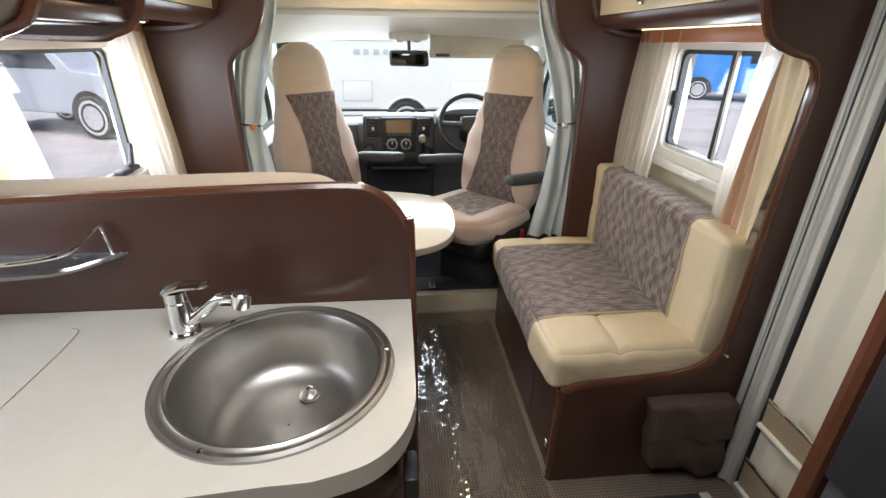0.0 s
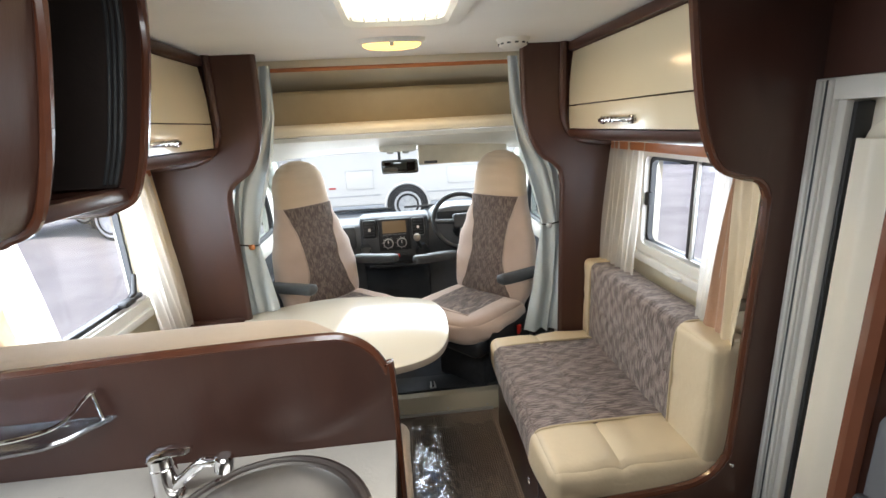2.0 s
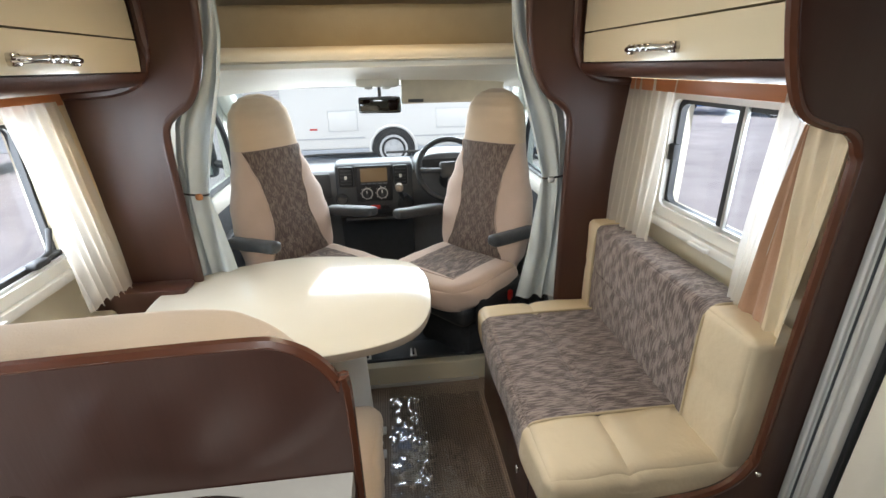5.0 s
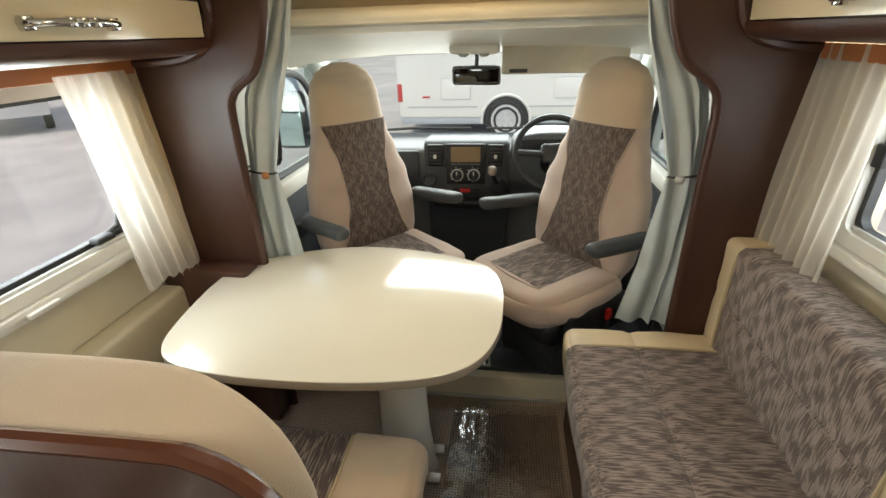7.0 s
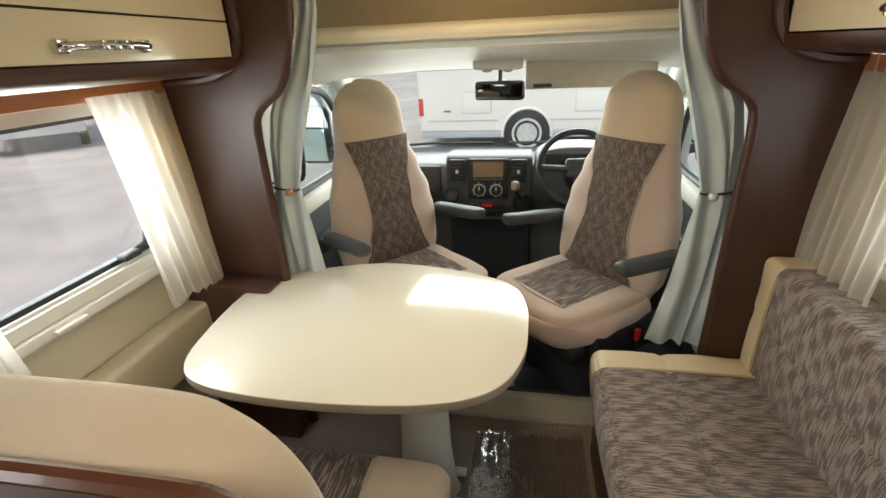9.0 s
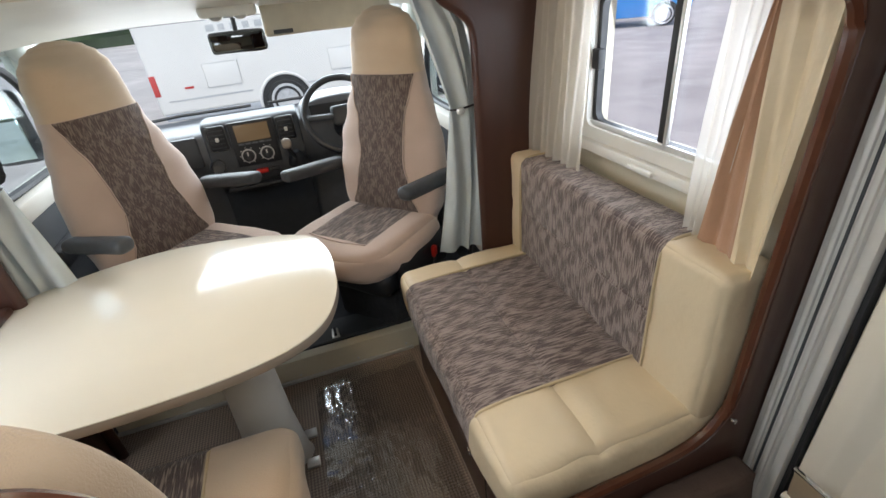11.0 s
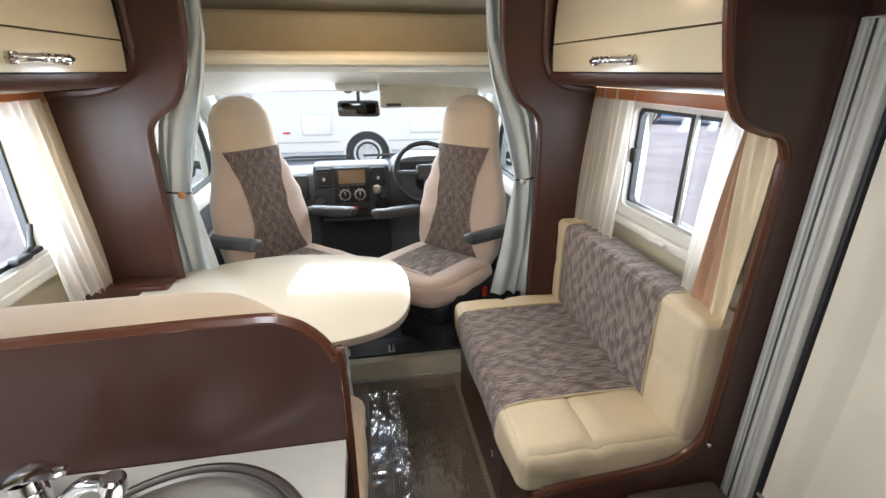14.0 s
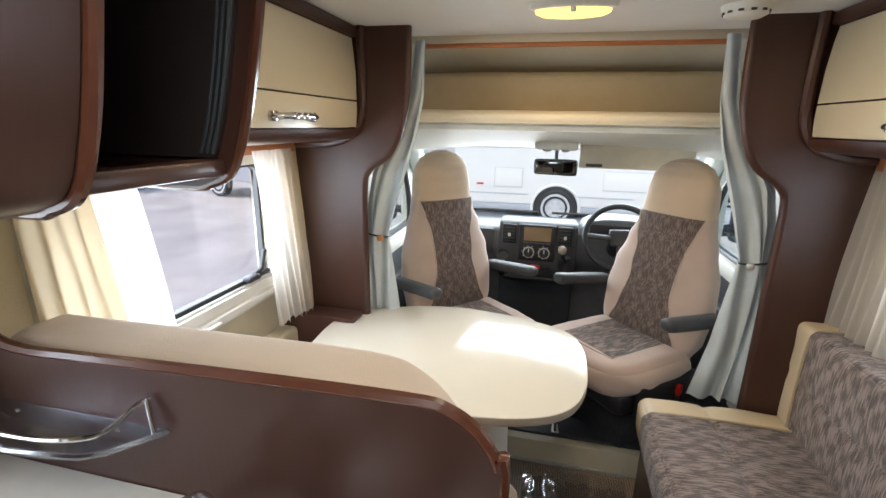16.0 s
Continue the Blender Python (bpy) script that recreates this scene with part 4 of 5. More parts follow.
part("stile", thicken(sheet(stile, 24, 40), 0.004), DOOR, leaf)
part("head_rail", box(1.066, 1.09, 0.52, 1.06, 1.42, 1.485, 0.012, 3), DOOR, leaf)
for za, zb in ((0.322, 0.408), (0.06, 0.165)):
    part("pocket", prism([(0.825, zb), (1.122, zb), (1.118, za), (0.829, za)], "x", 1.046, 1.052, 0.002), SMOKED, leaf, "smoked tan pocket front")
    part("pocket_rail", tube([(1.047, 0.822, zb + 0.003), (1.044, 0.97, zb + 0.003), (1.047, 1.123, zb + 0.003)], 0.006, 8), CHROME, leaf)
    part("pocket_floor", box(1.046, 1.088, 0.826, 1.121, za - 0.008, za + 0.004, 0.003), DOOR, leaf)
    part("pocket_rail", tube([(1.047, 0.822, za - 0.006), (1.044, 0.97, za - 0.006), (1.047, 1.123, za - 0.006)], 0.010, 10), DOOR, leaf)
part("lock_swell", soft(1.045, 1.09, 0.52, 0.825, 0.07, 0.60, 0.04, 10, 0.004, 0.002), DOOR, leaf)
lock = part("lock_block", soft(1.026, 1.09, 0.66, 0.785, 0.60, 0.745, 0.016, 10), WHITE_PLASTIC, leaf)
part("lever_recess", box(1.022, 1.028, 0.732, 0.762, 0.63, 0.742, 0.003), ALU, lock)
part("lever", prism([(1.018, 0.72), (1.004, 0.70), (1.000, 0.64), (1.004, 0.585), (1.010, 0.562), (1.016, 0.565), (1.011, 0.60), (1.008, 0.64), (1.012, 0.69), (1.022, 0.705)], "y", 0.734, 0.760, 0.002), CHROME, lock)
part("lock_button", box(1.000, 1.008, 0.733, 0.761, 0.676, 0.694, 0.003), GREEN, lock)
hook = part("coat_hook", lathe([(0.014, 0.0), (0.014, 0.004), (0.007, 0.007), (0.007, 0.016), (0.011, 0.019), (0.011, 0.026), (0.005, 0.029)], 20), CHROME, leaf, m=None)
hook.matrix_local = pose(1.076, 1.01, 1.295, 0, -90, 0)
tagged(part("floor_door_well", box(1.066, 1.2, 0.5, 1.22, -0.05, 0.018, 0.004), ALU), "pale metal threshold at the entrance door", "threshold", kind="structure")

# fridge column beside the door
fridge = thing("fridge_cabinet", "dark brown tall cabinet holding a dark grey fridge", "cabinet")
part("side_panel", box(0.54, 1.06, 0.56, 0.585, 0.0, CEIL_Z - 0.004, 0.006), WOOD, fridge)
part("edging", tube([(0.536, 0.5725, 0.0), (0.536, 0.5725, CEIL_Z - 0.01)], 0.013, 8), WOOD_EDGE, fridge)
part("fridge_door", box(0.535, 0.575, 0.0, 0.555, 0.10, 1.20, 0.012), FRIDGE, fridge)
part("upper_door", box(0.545, 0.575, 0.0, 0.555, 1.22, CEIL_Z - 0.004, 0.006), WOOD, fridge)
part("handle_strip", box(0.52, 0.535, 0.48, 0.55, 0.85, 1.1, 0.006), BLACK, fridge)

bag = thing("storage_bag", "crumpled dark brown cloth bag hung on the sofa end panel", "bag")


def bag_body(grow, z_low):
    bm = soft(0.735 - grow, 0.985 + grow, 1.168 - grow, 1.222, z_low, 0.355 + grow, 0.012, 24, 0.004, 0.0, 3.0)
    for v in bm.verts:
        k = (0.355 - v.co.z) / 0.28
        c = v.co.copy()
        v.co.x += 0.03 * k * k + 0.016 * noise.noise(Vector((c.x * 8, c.z * 11, 1.0 + grow * 50)))
        if c.y < 1.21:
            v.co.y += 0.026 * noise.noise(Vector((c.x * 13 + c.z * 6, c.z * 5, 2.0))) - 0.05 * max(0.0, k) * (1 - k)
        v.co.z += 0.055 * k * noise.noise(Vector((c.x * 11, c.y * 9, 5.0)))
        v.co.y = min(v.co.y, 1.223)
    return bm


part("pouch", bag_body(0.0, 0.07), BAG, bag)
part("flap", bag_body(0.008, 0.22), BAG, bag)

mat = thing("door_mat", "dark grey mat with a pale edge at the door", "mat")
part("pile", box(0.62, 0.93, 0.60, 1.13, 0.0, 0.012, 0.004), CARPET, mat)
part("binding", box(0.931, 0.965, 0.60, 1.13, 0.0, 0.014, 0.004), WHITE_PLASTIC, mat)
# ---- ceiling fittings ----
hatch = thing("roof_hatch", "white framed roof hatch with pleated cream blind", "roof hatch")
bm = bmesh.new()
HC = ((HX0 + HX1) / 2, (HY0 + HY1) / 2)


def hatch_ring(g, z):
    r = 0.05
    a, b, c, d = HX0 - g, HX1 + g, HY0 - g, HY1 + g
    return [(p[0], p[1], z) for p in arc(b - r, d - r, r, 0, 90, 5) + arc(a + r, d - r, r, 90, 180, 5) + arc(a + r, c + r, r, 180, 270, 5) + arc(b - r, c + r, r, 270, 360, 5)]


rows = [[bm.verts.new(p) for p in hatch_ring(g, z)] for g, z in ((0.055, CEIL_Z), (0.045, CEIL_Z - 0.018), (0.0, CEIL_Z - 0.022), (-0.012, CEIL_Z - 0.01), (-0.012, CEIL_Z + 0.05))]
for a, b in zip(rows, rows[1:]):
    for j in range(len(a)):
        k = (j + 1) % len(a)
        bm.faces.new((a[j], a[k], b[k], b[j]))
bmesh.ops.recalc_face_normals(bm, faces=bm.faces[:])
part("frame", bm, WHITE_PLASTIC, hatch)
part("blind", sheet(lambda u, v: (HX0 + 0.01 + (HX1 - HX0 - 0.02) * u, HY0 + 0.01 + (HY1 - HY0 - 0.02) * v, CEIL_Z + 0.002 + 0.005 * math.sin(v * 2 * math.pi * 12)), 2, 96), HATCH, hatch)
for k in range(8):
    part("grille_bar", box(HX0 + 0.02 + k * 0.035, HX0 + 0.024 + k * 0.035, HY0 + 0.3, HY1 - 0.01, CEIL_Z - 0.012, CEIL_Z - 0.008, 0.001), WHITE_PLASTIC, hatch)
lamp = thing("ceiling_light", "small oval ceiling light glowing warm", "ceiling light", at=(0.042, 1.985, CEIL_Z))
part("base", lathe([(1.0, -0.0005), (0.98, -0.012), (0.88, -0.017), (0.02, -0.018)], 40), WHITE_PLASTIC, lamp, m=Matrix.Diagonal((0.125, 0.05, 1, 1)))
part("diffuser", lathe([(1.0, -0.016), (0.97, -0.026), (0.80, -0.034), (0.45, -0.038), (0.02, -0.039)], 40), LAMP, lamp, m=Matrix.Diagonal((0.108, 0.038, 1, 1)))
part("switch", box(-0.008, 0.008, -0.045, -0.03, -0.03, -0.012, 0.003), WHITE_PLASTIC, lamp)
glowlamp = new("ceiling_light_glow", bpy.data.lights.new("ceiling_light_glow", "AREA"))
glowlamp.data.size, glowlamp.data.energy, glowlamp.data.color = 0.18, 0.9, (1.0, 0.72, 0.42)
glowlamp.matrix_world = look((0.042, 1.985, CEIL_Z - 0.04), (0.042, 1.985, 0))
det = thing("smoke_detector", "round white smoke detector on the ceiling", "smoke detector", at=(0.52, 2.08, CEIL_Z))
part("body", lathe([(0.002, -0.034), (0.04, -0.034), (0.055, -0.026), (0.062, -0.012), (0.066, -0.0005)], 32), WHITE_PLASTIC, det)
for k in range(12):
    a = radians(30 * k)
    part("vent_slot", box(-0.007, 0.007, -0.002, 0.002, -0.003, 0.003, 0), GREY_PLASTIC, det, m=pose(0.0575 * math.cos(a), 0.0575 * math.sin(a), -0.021, 0, 0, 90 + 30 * k))

# ---- over the cab ----
over = tagged(new("wall_overcab"), "cream and tan fabric lined panel above the cab opening", "panel", kind="structure")
part("back_panel", box(-0.75, 0.82, 2.74, 2.78, 1.52, 1.90, 0), WALL, over)
part("lower_cushion", soft(-0.72, 0.79, 2.60, 2.72, 1.545, 1.72, 0.02, 12, 0.004, 0.004), principled("tan_liner_cloth", (0.40, 0.33, 0.21), 0.85, var=0.06, bump=0.03), over)
part("upper_lining", sheet(lambda u, v: (-0.75 + 1.57 * u, 2.43 + 0.31 * v, 1.86 - 0.135 * v ** 1.5), 4, 10), WALL, over)
part("top_beam", box(-0.75, 0.82, 2.42, 2.45, 1.808, 1.90, 0.004), WALL, over)
lip = smooth_line([(2.43, 1.555), (2.415, 1.545), (2.412, 1.53), (2.42, 1.515), (2.44, 1.505), (2.60, 1.50)], 4)
part("front_lip", prism([(p[0], p[1]) for p in lip] + [(2.74, 1.50), (2.74, 1.565), (2.45, 1.56)], "x", -0.75, 0.82), WALL, over)
rod = thing("curtain_rod", "orange wooden curtain rod across the cab opening", "curtain rod")
part("rod", tube([(-0.54, 2.36, 1.793), (0.61, 2.36, 1.79)], 0.009, 10), ORANGE_WOOD, rod)


def cab_curtain(s, seed):
    """Heavy curtain drawn aside and held by a tie, flaring below it."""
    rows = [(1.81, 0.545, 0.05, 2.335), (1.60, 0.565, 0.085, 2.33), (1.45, 0.61, 0.125, 2.315), (1.30, 0.675, 0.165, 2.305), (1.18, 0.705, 0.145, 2.30), (1.04, 0.729, 0.105, 2.30), (0.97, 0.731, 0.12, 2.30), (0.70, 0.722, 0.165, 2.30), (0.46, 0.695, 0.20, 2.31)]

    def f(u, v):
        z = 1.81 + (0.46 - 1.81) * v
        c, w, y = (float(np.interp(-z, [-r[0] for r in rows], [r[k] for r in rows])) for k in (1, 2, 3))
        ph = 2 * math.pi * 3 * u + seed + 1.2 * math.sin(2.3 * v + seed)
        amp = 0.002 + 0.055 * w
        return (CX + s * (c + (u - 0.5) * w + 0.012 * math.sin(ph * 0.5 + 4 * v)), y + amp * math.sin(ph) + 0.006 * math.sin(9 * u + 11 * v), z + 0.003 * math.sin(ph) * v)
    t = thing("cab_curtain", "grey blue cab curtain gathered with a thin tie", "curtain", "cab curtains")
    part("cloth", sheet(f, 90, 60), BLUE_CURTAIN, t)
    tie = [(CX + s * (0.735 + 0.058 * math.cos(a)), 2.30 + 0.032 * math.sin(a), 1.04 + 0.01 * math.cos(a)) for a in [2 * math.pi * i / 24 for i in range(24)]]
    part("tie", tube(tie, 0.004, 6, True), BLACK, t, "black elastic tie")
    part("bead", soft(-0.014, 0.014, -0.012, 0.012, -0.014, 0.014, 0.012, 4), WOOD_BEAD if s < 0 else ALU, t, "small round tie toggle", m=pose(CX + s * 0.70, 2.262, 1.03))


cab_curtain(-1, 0.4)
cab_curtain(1, 1.7)

# ---- cab shell ----
CW = 0.90
tagged(part("floor_cab", box(-1.0, 1.07, 2.386, 4.0, -0.08, 0.085, 0), CARPET, smooth=False), "dark cab floor", "floor", kind="structure")
scuff = thing("cab_step_tray", "black plastic tray along the cab floor edge", "step trim")
part("tray", box(-0.70, 0.60, 2.387, 2.56, 0.085, 0.106, 0.006), GREY_PLASTIC, scuff)
part("tray_lip", box(-0.70, 0.60, 2.387, 2.402, 0.106, 0.120, 0.004), GREY_PLASTIC, scuff)
for xx in (-0.10, 0.13):
    part("clip", prism([(xx - 0.018, 2.405), (xx + 0.018, 2.405), (xx + 0.013, 2.47), (xx - 0.013, 2.47)], "z", 0.106, 0.122, 0.003), ALU, scuff)
    part("clip_pin", tube([(xx, 2.41, 0.126), (xx, 2.465, 0.126)], 0.006, 8), BLACK, scuff)
cab_roof = sheet(lambda u, v: (CX - 0.95 + 1.9 * u, 2.46 + 0.72 * v - 0.16 * (2 * u - 1) ** 2 * v, 1.50 - 0.10 * v ** 1.3 - 0.05 * (2 * u - 1) ** 4 * v), 24, 8)
tagged(part("ceiling_cab", thicken(cab_roof, 0.02), CAB_TRIM), "pale moulded cab roof lining", "ceiling", kind="structure")


def cab_side(s):
    x = CX + s * CW
    hole = (2.62, 3.30, 0.88, 1.33)
    bm = wall_with_hole(min(x, x + s * 0.05), max(x, x + s * 0.05), 2.24, 3.75, -0.05, 1.50, hole)
    w = tagged(part("wall_cab_east" if s > 0 else "wall_cab_west", bm, CAB_TRIM, smooth=False), "pale cab side with black framed door window", "wall", kind="structure")
    fr = smooth_line([(2.63, 0.90), (2.62, 1.10), (2.66, 1.28), (2.76, 1.325), (3.0, 1.32), (3.16, 1.26), (3.27, 1.10), (3.30, 0.92), (3.2, 0.885), (2.75, 0.885), (2.63, 0.90)], 4)[:-1]
    part("window_seal", tube([(x - s * 0.004, p[0], p[1]) for p in fr], 0.017, 8, True), BLACK, w)
    p = part("pane", box(x + s * 0.02 - 0.002, x + s * 0.02 + 0.002, 2.62, 3.30, 0.88, 1.33, 0), GLASS, w, smooth=False)
    p.visible_shadow = False
    card = prism([(2.50, 0.05), (3.40, 0.05), (3.40, 0.86), (2.50, 0.86)], "x", min(x - s * 0.05, x - s * 0.001), max(x - s * 0.05, x - s * 0.001), 0.012)
    c = part("door_card", card, GREY_PLASTIC, w)
    part("upper_trim", box(min(x - s * 0.06, x), max(x - s * 0.06, x), 2.5, 3.4, 0.80, 0.875, 0.012), CAB_TRIM, w)
    part("arm_shelf", box(min(x - s * 0.10, x - s * 0.05), max(x - s * 0.10, x - s * 0.05), 2.65, 3.2, 0.60, 0.68, 0.015), BLACK, w)
    part("b_pillar", prism([(2.30, 0.3), (2.56, 0.3), (2.53, 0.9), (2.56, 1.3), (2.62, 1.45), (2.30, 1.45)], "x", min(x - s * 0.07, x - s * 0.001), max(x - s * 0.07, x - s * 0.001), 0.02), CAB_TRIM, w)
    part("grab_handle", tube(smooth_line([(x - s * 0.05, 2.60, 0.98), (x - s * 0.085, 2.61, 1.0), (x - s * 0.085, 2.63, 1.14), (x - s * 0.05, 2.64, 1.16)], 4), 0.010, 8), BLACK, w)
    ap = part("a_pillar", tube([(x - s * 0.005, 3.85, 0.90), (x - s * 0.03, 3.45, 1.20), (x - s * 0.08, 3.10, 1.43)], 0.05, 10), CAB_TRIM, w)
    m = thing("door_mirror", "black door mirror with pale glass outside the cab", "mirror", "door mirrors", (x + s * 0.24, 3.42, 1.02))
    part("housing", soft(-0.10, 0.10, 0, 0.09, -0.17, 0.17, 0.04, 8), BLACK, m)
    part("mirror_glass", box(-0.08, 0.08, -0.006, -0.001, -0.145, 0.145, 0.002), DOOR_MIRROR, m)
    part("arm", tube([(-s * 0.22, 0.0, -0.10), (-s * 0.08, 0.04, -0.08)], 0.025, 8), BLACK, m)


cab_side(-1)
cab_side(1)
ws = tagged(new("window_windscreen"), "wide raked windscreen of the cab", "window", kind="structure")
pane = part("pane", sheet(lambda u, v: (CX - 0.88 + 1.76 * u, 3.92 - 0.80 * v - 0.16 * (2 * u - 1) ** 2, 0.84 + 0.58 * v), 20, 8), WINDSCREEN, ws)
pane.visible_shadow = False
part("header_band", sheet(lambda u, v: (CX - 0.84 + 1.68 * u, 3.115 + 0.055 * v - 0.16 * (2 * u - 1) ** 2, 1.415 - 0.035 * v), 20, 2), BLACK, ws)
part("wiper", tube([(-0.80, 3.78, 0.885), (-0.45, 3.88, 0.89), (-0.05, 3.90, 0.885)], 0.010, 6), BLACK, ws)
part("wiper", tube([(0.05, 3.90, 0.885), (0.45, 3.88, 0.89), (0.75, 3.80, 0.885)], 0.010, 6), BLACK, ws)

# ---- dashboard ----
dash = thing("dashboard", "charcoal cab dashboard with vents, screen and knobs", "dashboard")
dp = smooth_line([(3.98, 0.84), (3.75, 0.865), (3.50, 0.89), (3.36, 0.892), (3.30, 0.88), (3.285, 0.84), (3.29, 0.76), (3.33, 0.68), (3.42, 0.58), (3.48, 0.40), (3.50, 0.05)], 4)
part("body", prism([(p[0], p[1]) for p in dp] + [(3.98, 0.05)], "x", -0.855, 0.92, 0.01), DASH_TOP, dash)
con = smooth_line([(3.50, 0.925), (3.35, 0.94), (3.268, 0.93), (3.250, 0.88), (3.245, 0.76), (3.24, 0.66), (3.27, 0.60), (3.34, 0.52), (3.38, 0.03)], 4)
stack = part("console", prism([(p[0], p[1]) for p in con] + [(3.52, 0.03)], "x", -0.265, 0.205, 0.014, 3), GREY_PLASTIC, dash)
part("screen_surround", box(-0.142, 0.078, 3.232, 3.252, 0.700, 0.928, 0.010), BLACK, stack)
part("screen", box(-0.112, 0.050, 3.228, 3.233, 0.828, 0.912, 0.002), SCREEN, stack, "dark display screen with amber reflections put in as a glow")
for k in range(5):
    part("button", box(-0.108 + 0.033 * k, -0.084 + 0.033 * k, 3.224, 3.2285, 0.813, 0.821, 0.001), DASH_TOP, stack)
part("button_row", box(-0.112, 0.050, 3.227, 3.233, 0.812, 0.822, 0.002), GREY_PLASTIC, stack)
for xx in (-0.200, 0.132):
    v = part("air_vent", box(xx - 0.042, xx + 0.042, 3.236, 3.252, 0.80, 0.918, 0.010), BLACK, stack)
    part("vent_frame", box(xx - 0.046, xx + 0.046, 3.240, 3.2515, 0.796, 0.922, 0.012), DASH_TOP, v)
    for k in range(5):
        part("vane", box(xx - 0.033, xx + 0.033, 3.230, 3.238, 0.814 + 0.021 * k, 0.819 + 0.021 * k, 0.001), GREY_PLASTIC, v)
    part("tab", box(xx - 0.008, xx + 0.008, 3.224, 3.235, 0.848, 0.868, 0.002), WHITE_PLASTIC, v)
for xx in (-0.078, 0.014):
    kb = part("knob", lathe([(0.034, 0.0), (0.034, 0.008), (0.029, 0.010), (0.026, 0.028), (0.004, 0.029)], 28), BLACK, stack, m=pose(xx, 3.233, 0.757, 90, 0, 0))
    part("knob_ring", lathe([(0.0350, 0.007), (0.0350, 0.012), (0.0270, 0.013), (0.0270, 0.007)], 28), ALU, kb)
    part("pointer", box(-0.003, 0.003, 0.004, 0.024, 0.027, 0.033, 0.001), WHITE_PLASTIC, kb)
    part("grip", box(-0.007, 0.007, -0.024, 0.024, 0.026, 0.031, 0.003), GREY_PLASTIC, kb)
    for k in range(7):
        a = radians(-30 + 40 * k)
        part("tick", box(-0.002, 0.002, 0.038, 0.043, 0.0, 0.0025, 0), WHITE_PLASTIC, kb, smooth=False, m=Matrix.Rotation(a, 4, "Z"))
part("hazard_switch", box(-0.065, -0.005, 3.222, 3.24, 0.655, 0.678, 0.004), RED, stack)
for xx in (-0.11, 0.03):
    part("switch", box(xx - 0.025, xx + 0.025, 3.226, 3.24, 0.655, 0.676, 0.004), BLACK, stack)
part("lower_tray", box(-0.22, 0.15, 3.20, 3.30, 0.585, 0.61, 0.008), BLACK, stack)
part("cup_recess", lathe([(0.038, 0.0), (0.038, 0.02), (0.032, 0.022), (0.03, 0.004)], 24), BLACK, stack, m=pose(-0.235, 3.24, 0.72, 60, 0, 0))
gear = part("gear_lever", tube([(0.15, 3.22, 0.70), (0.125, 3.17, 0.76), (0.118, 3.15, 0.79)], 0.012, 10), BLACK, dash)
part("gear_knob", soft(-0.024, 0.024, -0.024, 0.024, -0.027, 0.027, 0.022, 6), TABLE_EDGE, gear, m=pose(0.117, 3.145, 0.805))
part("gaiter", lathe([(0.055, 0.0), (0.045, 0.03), (0.028, 0.055), (0.014, 0.08)], 20), BLACK, gear, m=pose(0.155, 3.25, 0.68, 35, 0, 0))
part("instrument_hood", prism([(p[0], p[1]) for p in smooth_line([(0.21, 0.87), (0.24, 0.94), (0.34, 0.975), (0.54, 0.975), (0.64, 0.94), (0.67, 0.87)], 5)], "y", 3.27, 3.50, 0.015, 3), DASH_TOP, dash)
part("instrument_panel", box(0.27, 0.61, 3.262, 3.272, 0.86, 0.945, 0.004), BLACK, dash)
part("glove_box", box(-0.74, -0.30, 3.27, 3.30, 0.72, 0.88, 0.015), GREY_PLASTIC, dash)
wheel = thing("steering_wheel", "black three spoke steering wheel", "steering wheel")
wm = pose(0.425, 3.135, 0.905, 58, 0, 0)
wheel.matrix_world = wm
part("rim", tube([(0.19 * math.cos(2 * math.pi * i / 40), 0.19 * math.sin(2 * math.pi * i / 40), 0) for i in range(40)], 0.0165, 10, True), BLACK, wheel)
part("hub", soft(-0.062, 0.062, -0.055, 0.055, -0.045, 0.002, 0.024, 8), BLACK, wheel)
for a in (0, 180, 270):
    part("spoke", tube([(0.05 * math.cos(radians(a)), 0.05 * math.sin(radians(a)), -0.02), (0.18 * math.cos(radians(a)), 0.18 * math.sin(radians(a)), -0.002)], 0.018, 8), GREY_PLASTIC, wheel)
part("column", tube([(0, 0, -0.03), (0, 0, -0.24)], 0.05, 14), BLACK, wheel)
part("stalk", tube([(-0.03, 0, -0.07), (-0.17, 0.03, -0.06)], 0.009, 8), BLACK, wheel)

# ---- mirror, lamp and visor on the windscreen header ----
mir = thing("rear_view_mirror", "black rear view mirror hung from the windscreen", "mirror", at=(0.04, 3.03, 1.29))
part("housing", soft(-0.115, 0.115, -0.012, 0.03, -0.043, 0.043, 0.018, 8), BLACK, mir)
part("mirror_glass", box(-0.104, 0.104, -0.0165, -0.0135, -0.034, 0.034, 0.001), MIRROR, mir)
part("stem", tube([(0, 0.01, 0.035), (0, 0.035, 0.075), (0, 0.04, 0.10)], 0.010, 8), BLACK, mir)
cl = thing("cab_light", "pale plastic cab reading light in the header", "lamp", at=(0.035, 2.98, 1.405))
part("housing", soft(-0.11, 0.11, -0.06, 0.05, -0.022, 0.025, 0.018, 8), CAB_TRIM, cl)
for xx in (-0.045, 0.045):
    part("lens", lathe([(0.026, 0.0), (0.026, -0.004), (0.018, -0.008), (0.002, -0.009)], 18), ALU, cl, m=pose(xx, -0.048, -0.014, 35, 0, 0))
VISOR = principled("beige_visor_vinyl", (0.52, 0.48, 0.38), 0.6, bump=0.02)
vis = thing("sun_visor", "folded beige sun visor under the cab roof", "sun visor", at=(0.43, 3.0, 1.37))
part("pad", soft(-0.275, 0.275, -0.012, 0.012, -0.075, 0.055, 0.012, 10), VISOR, vis)
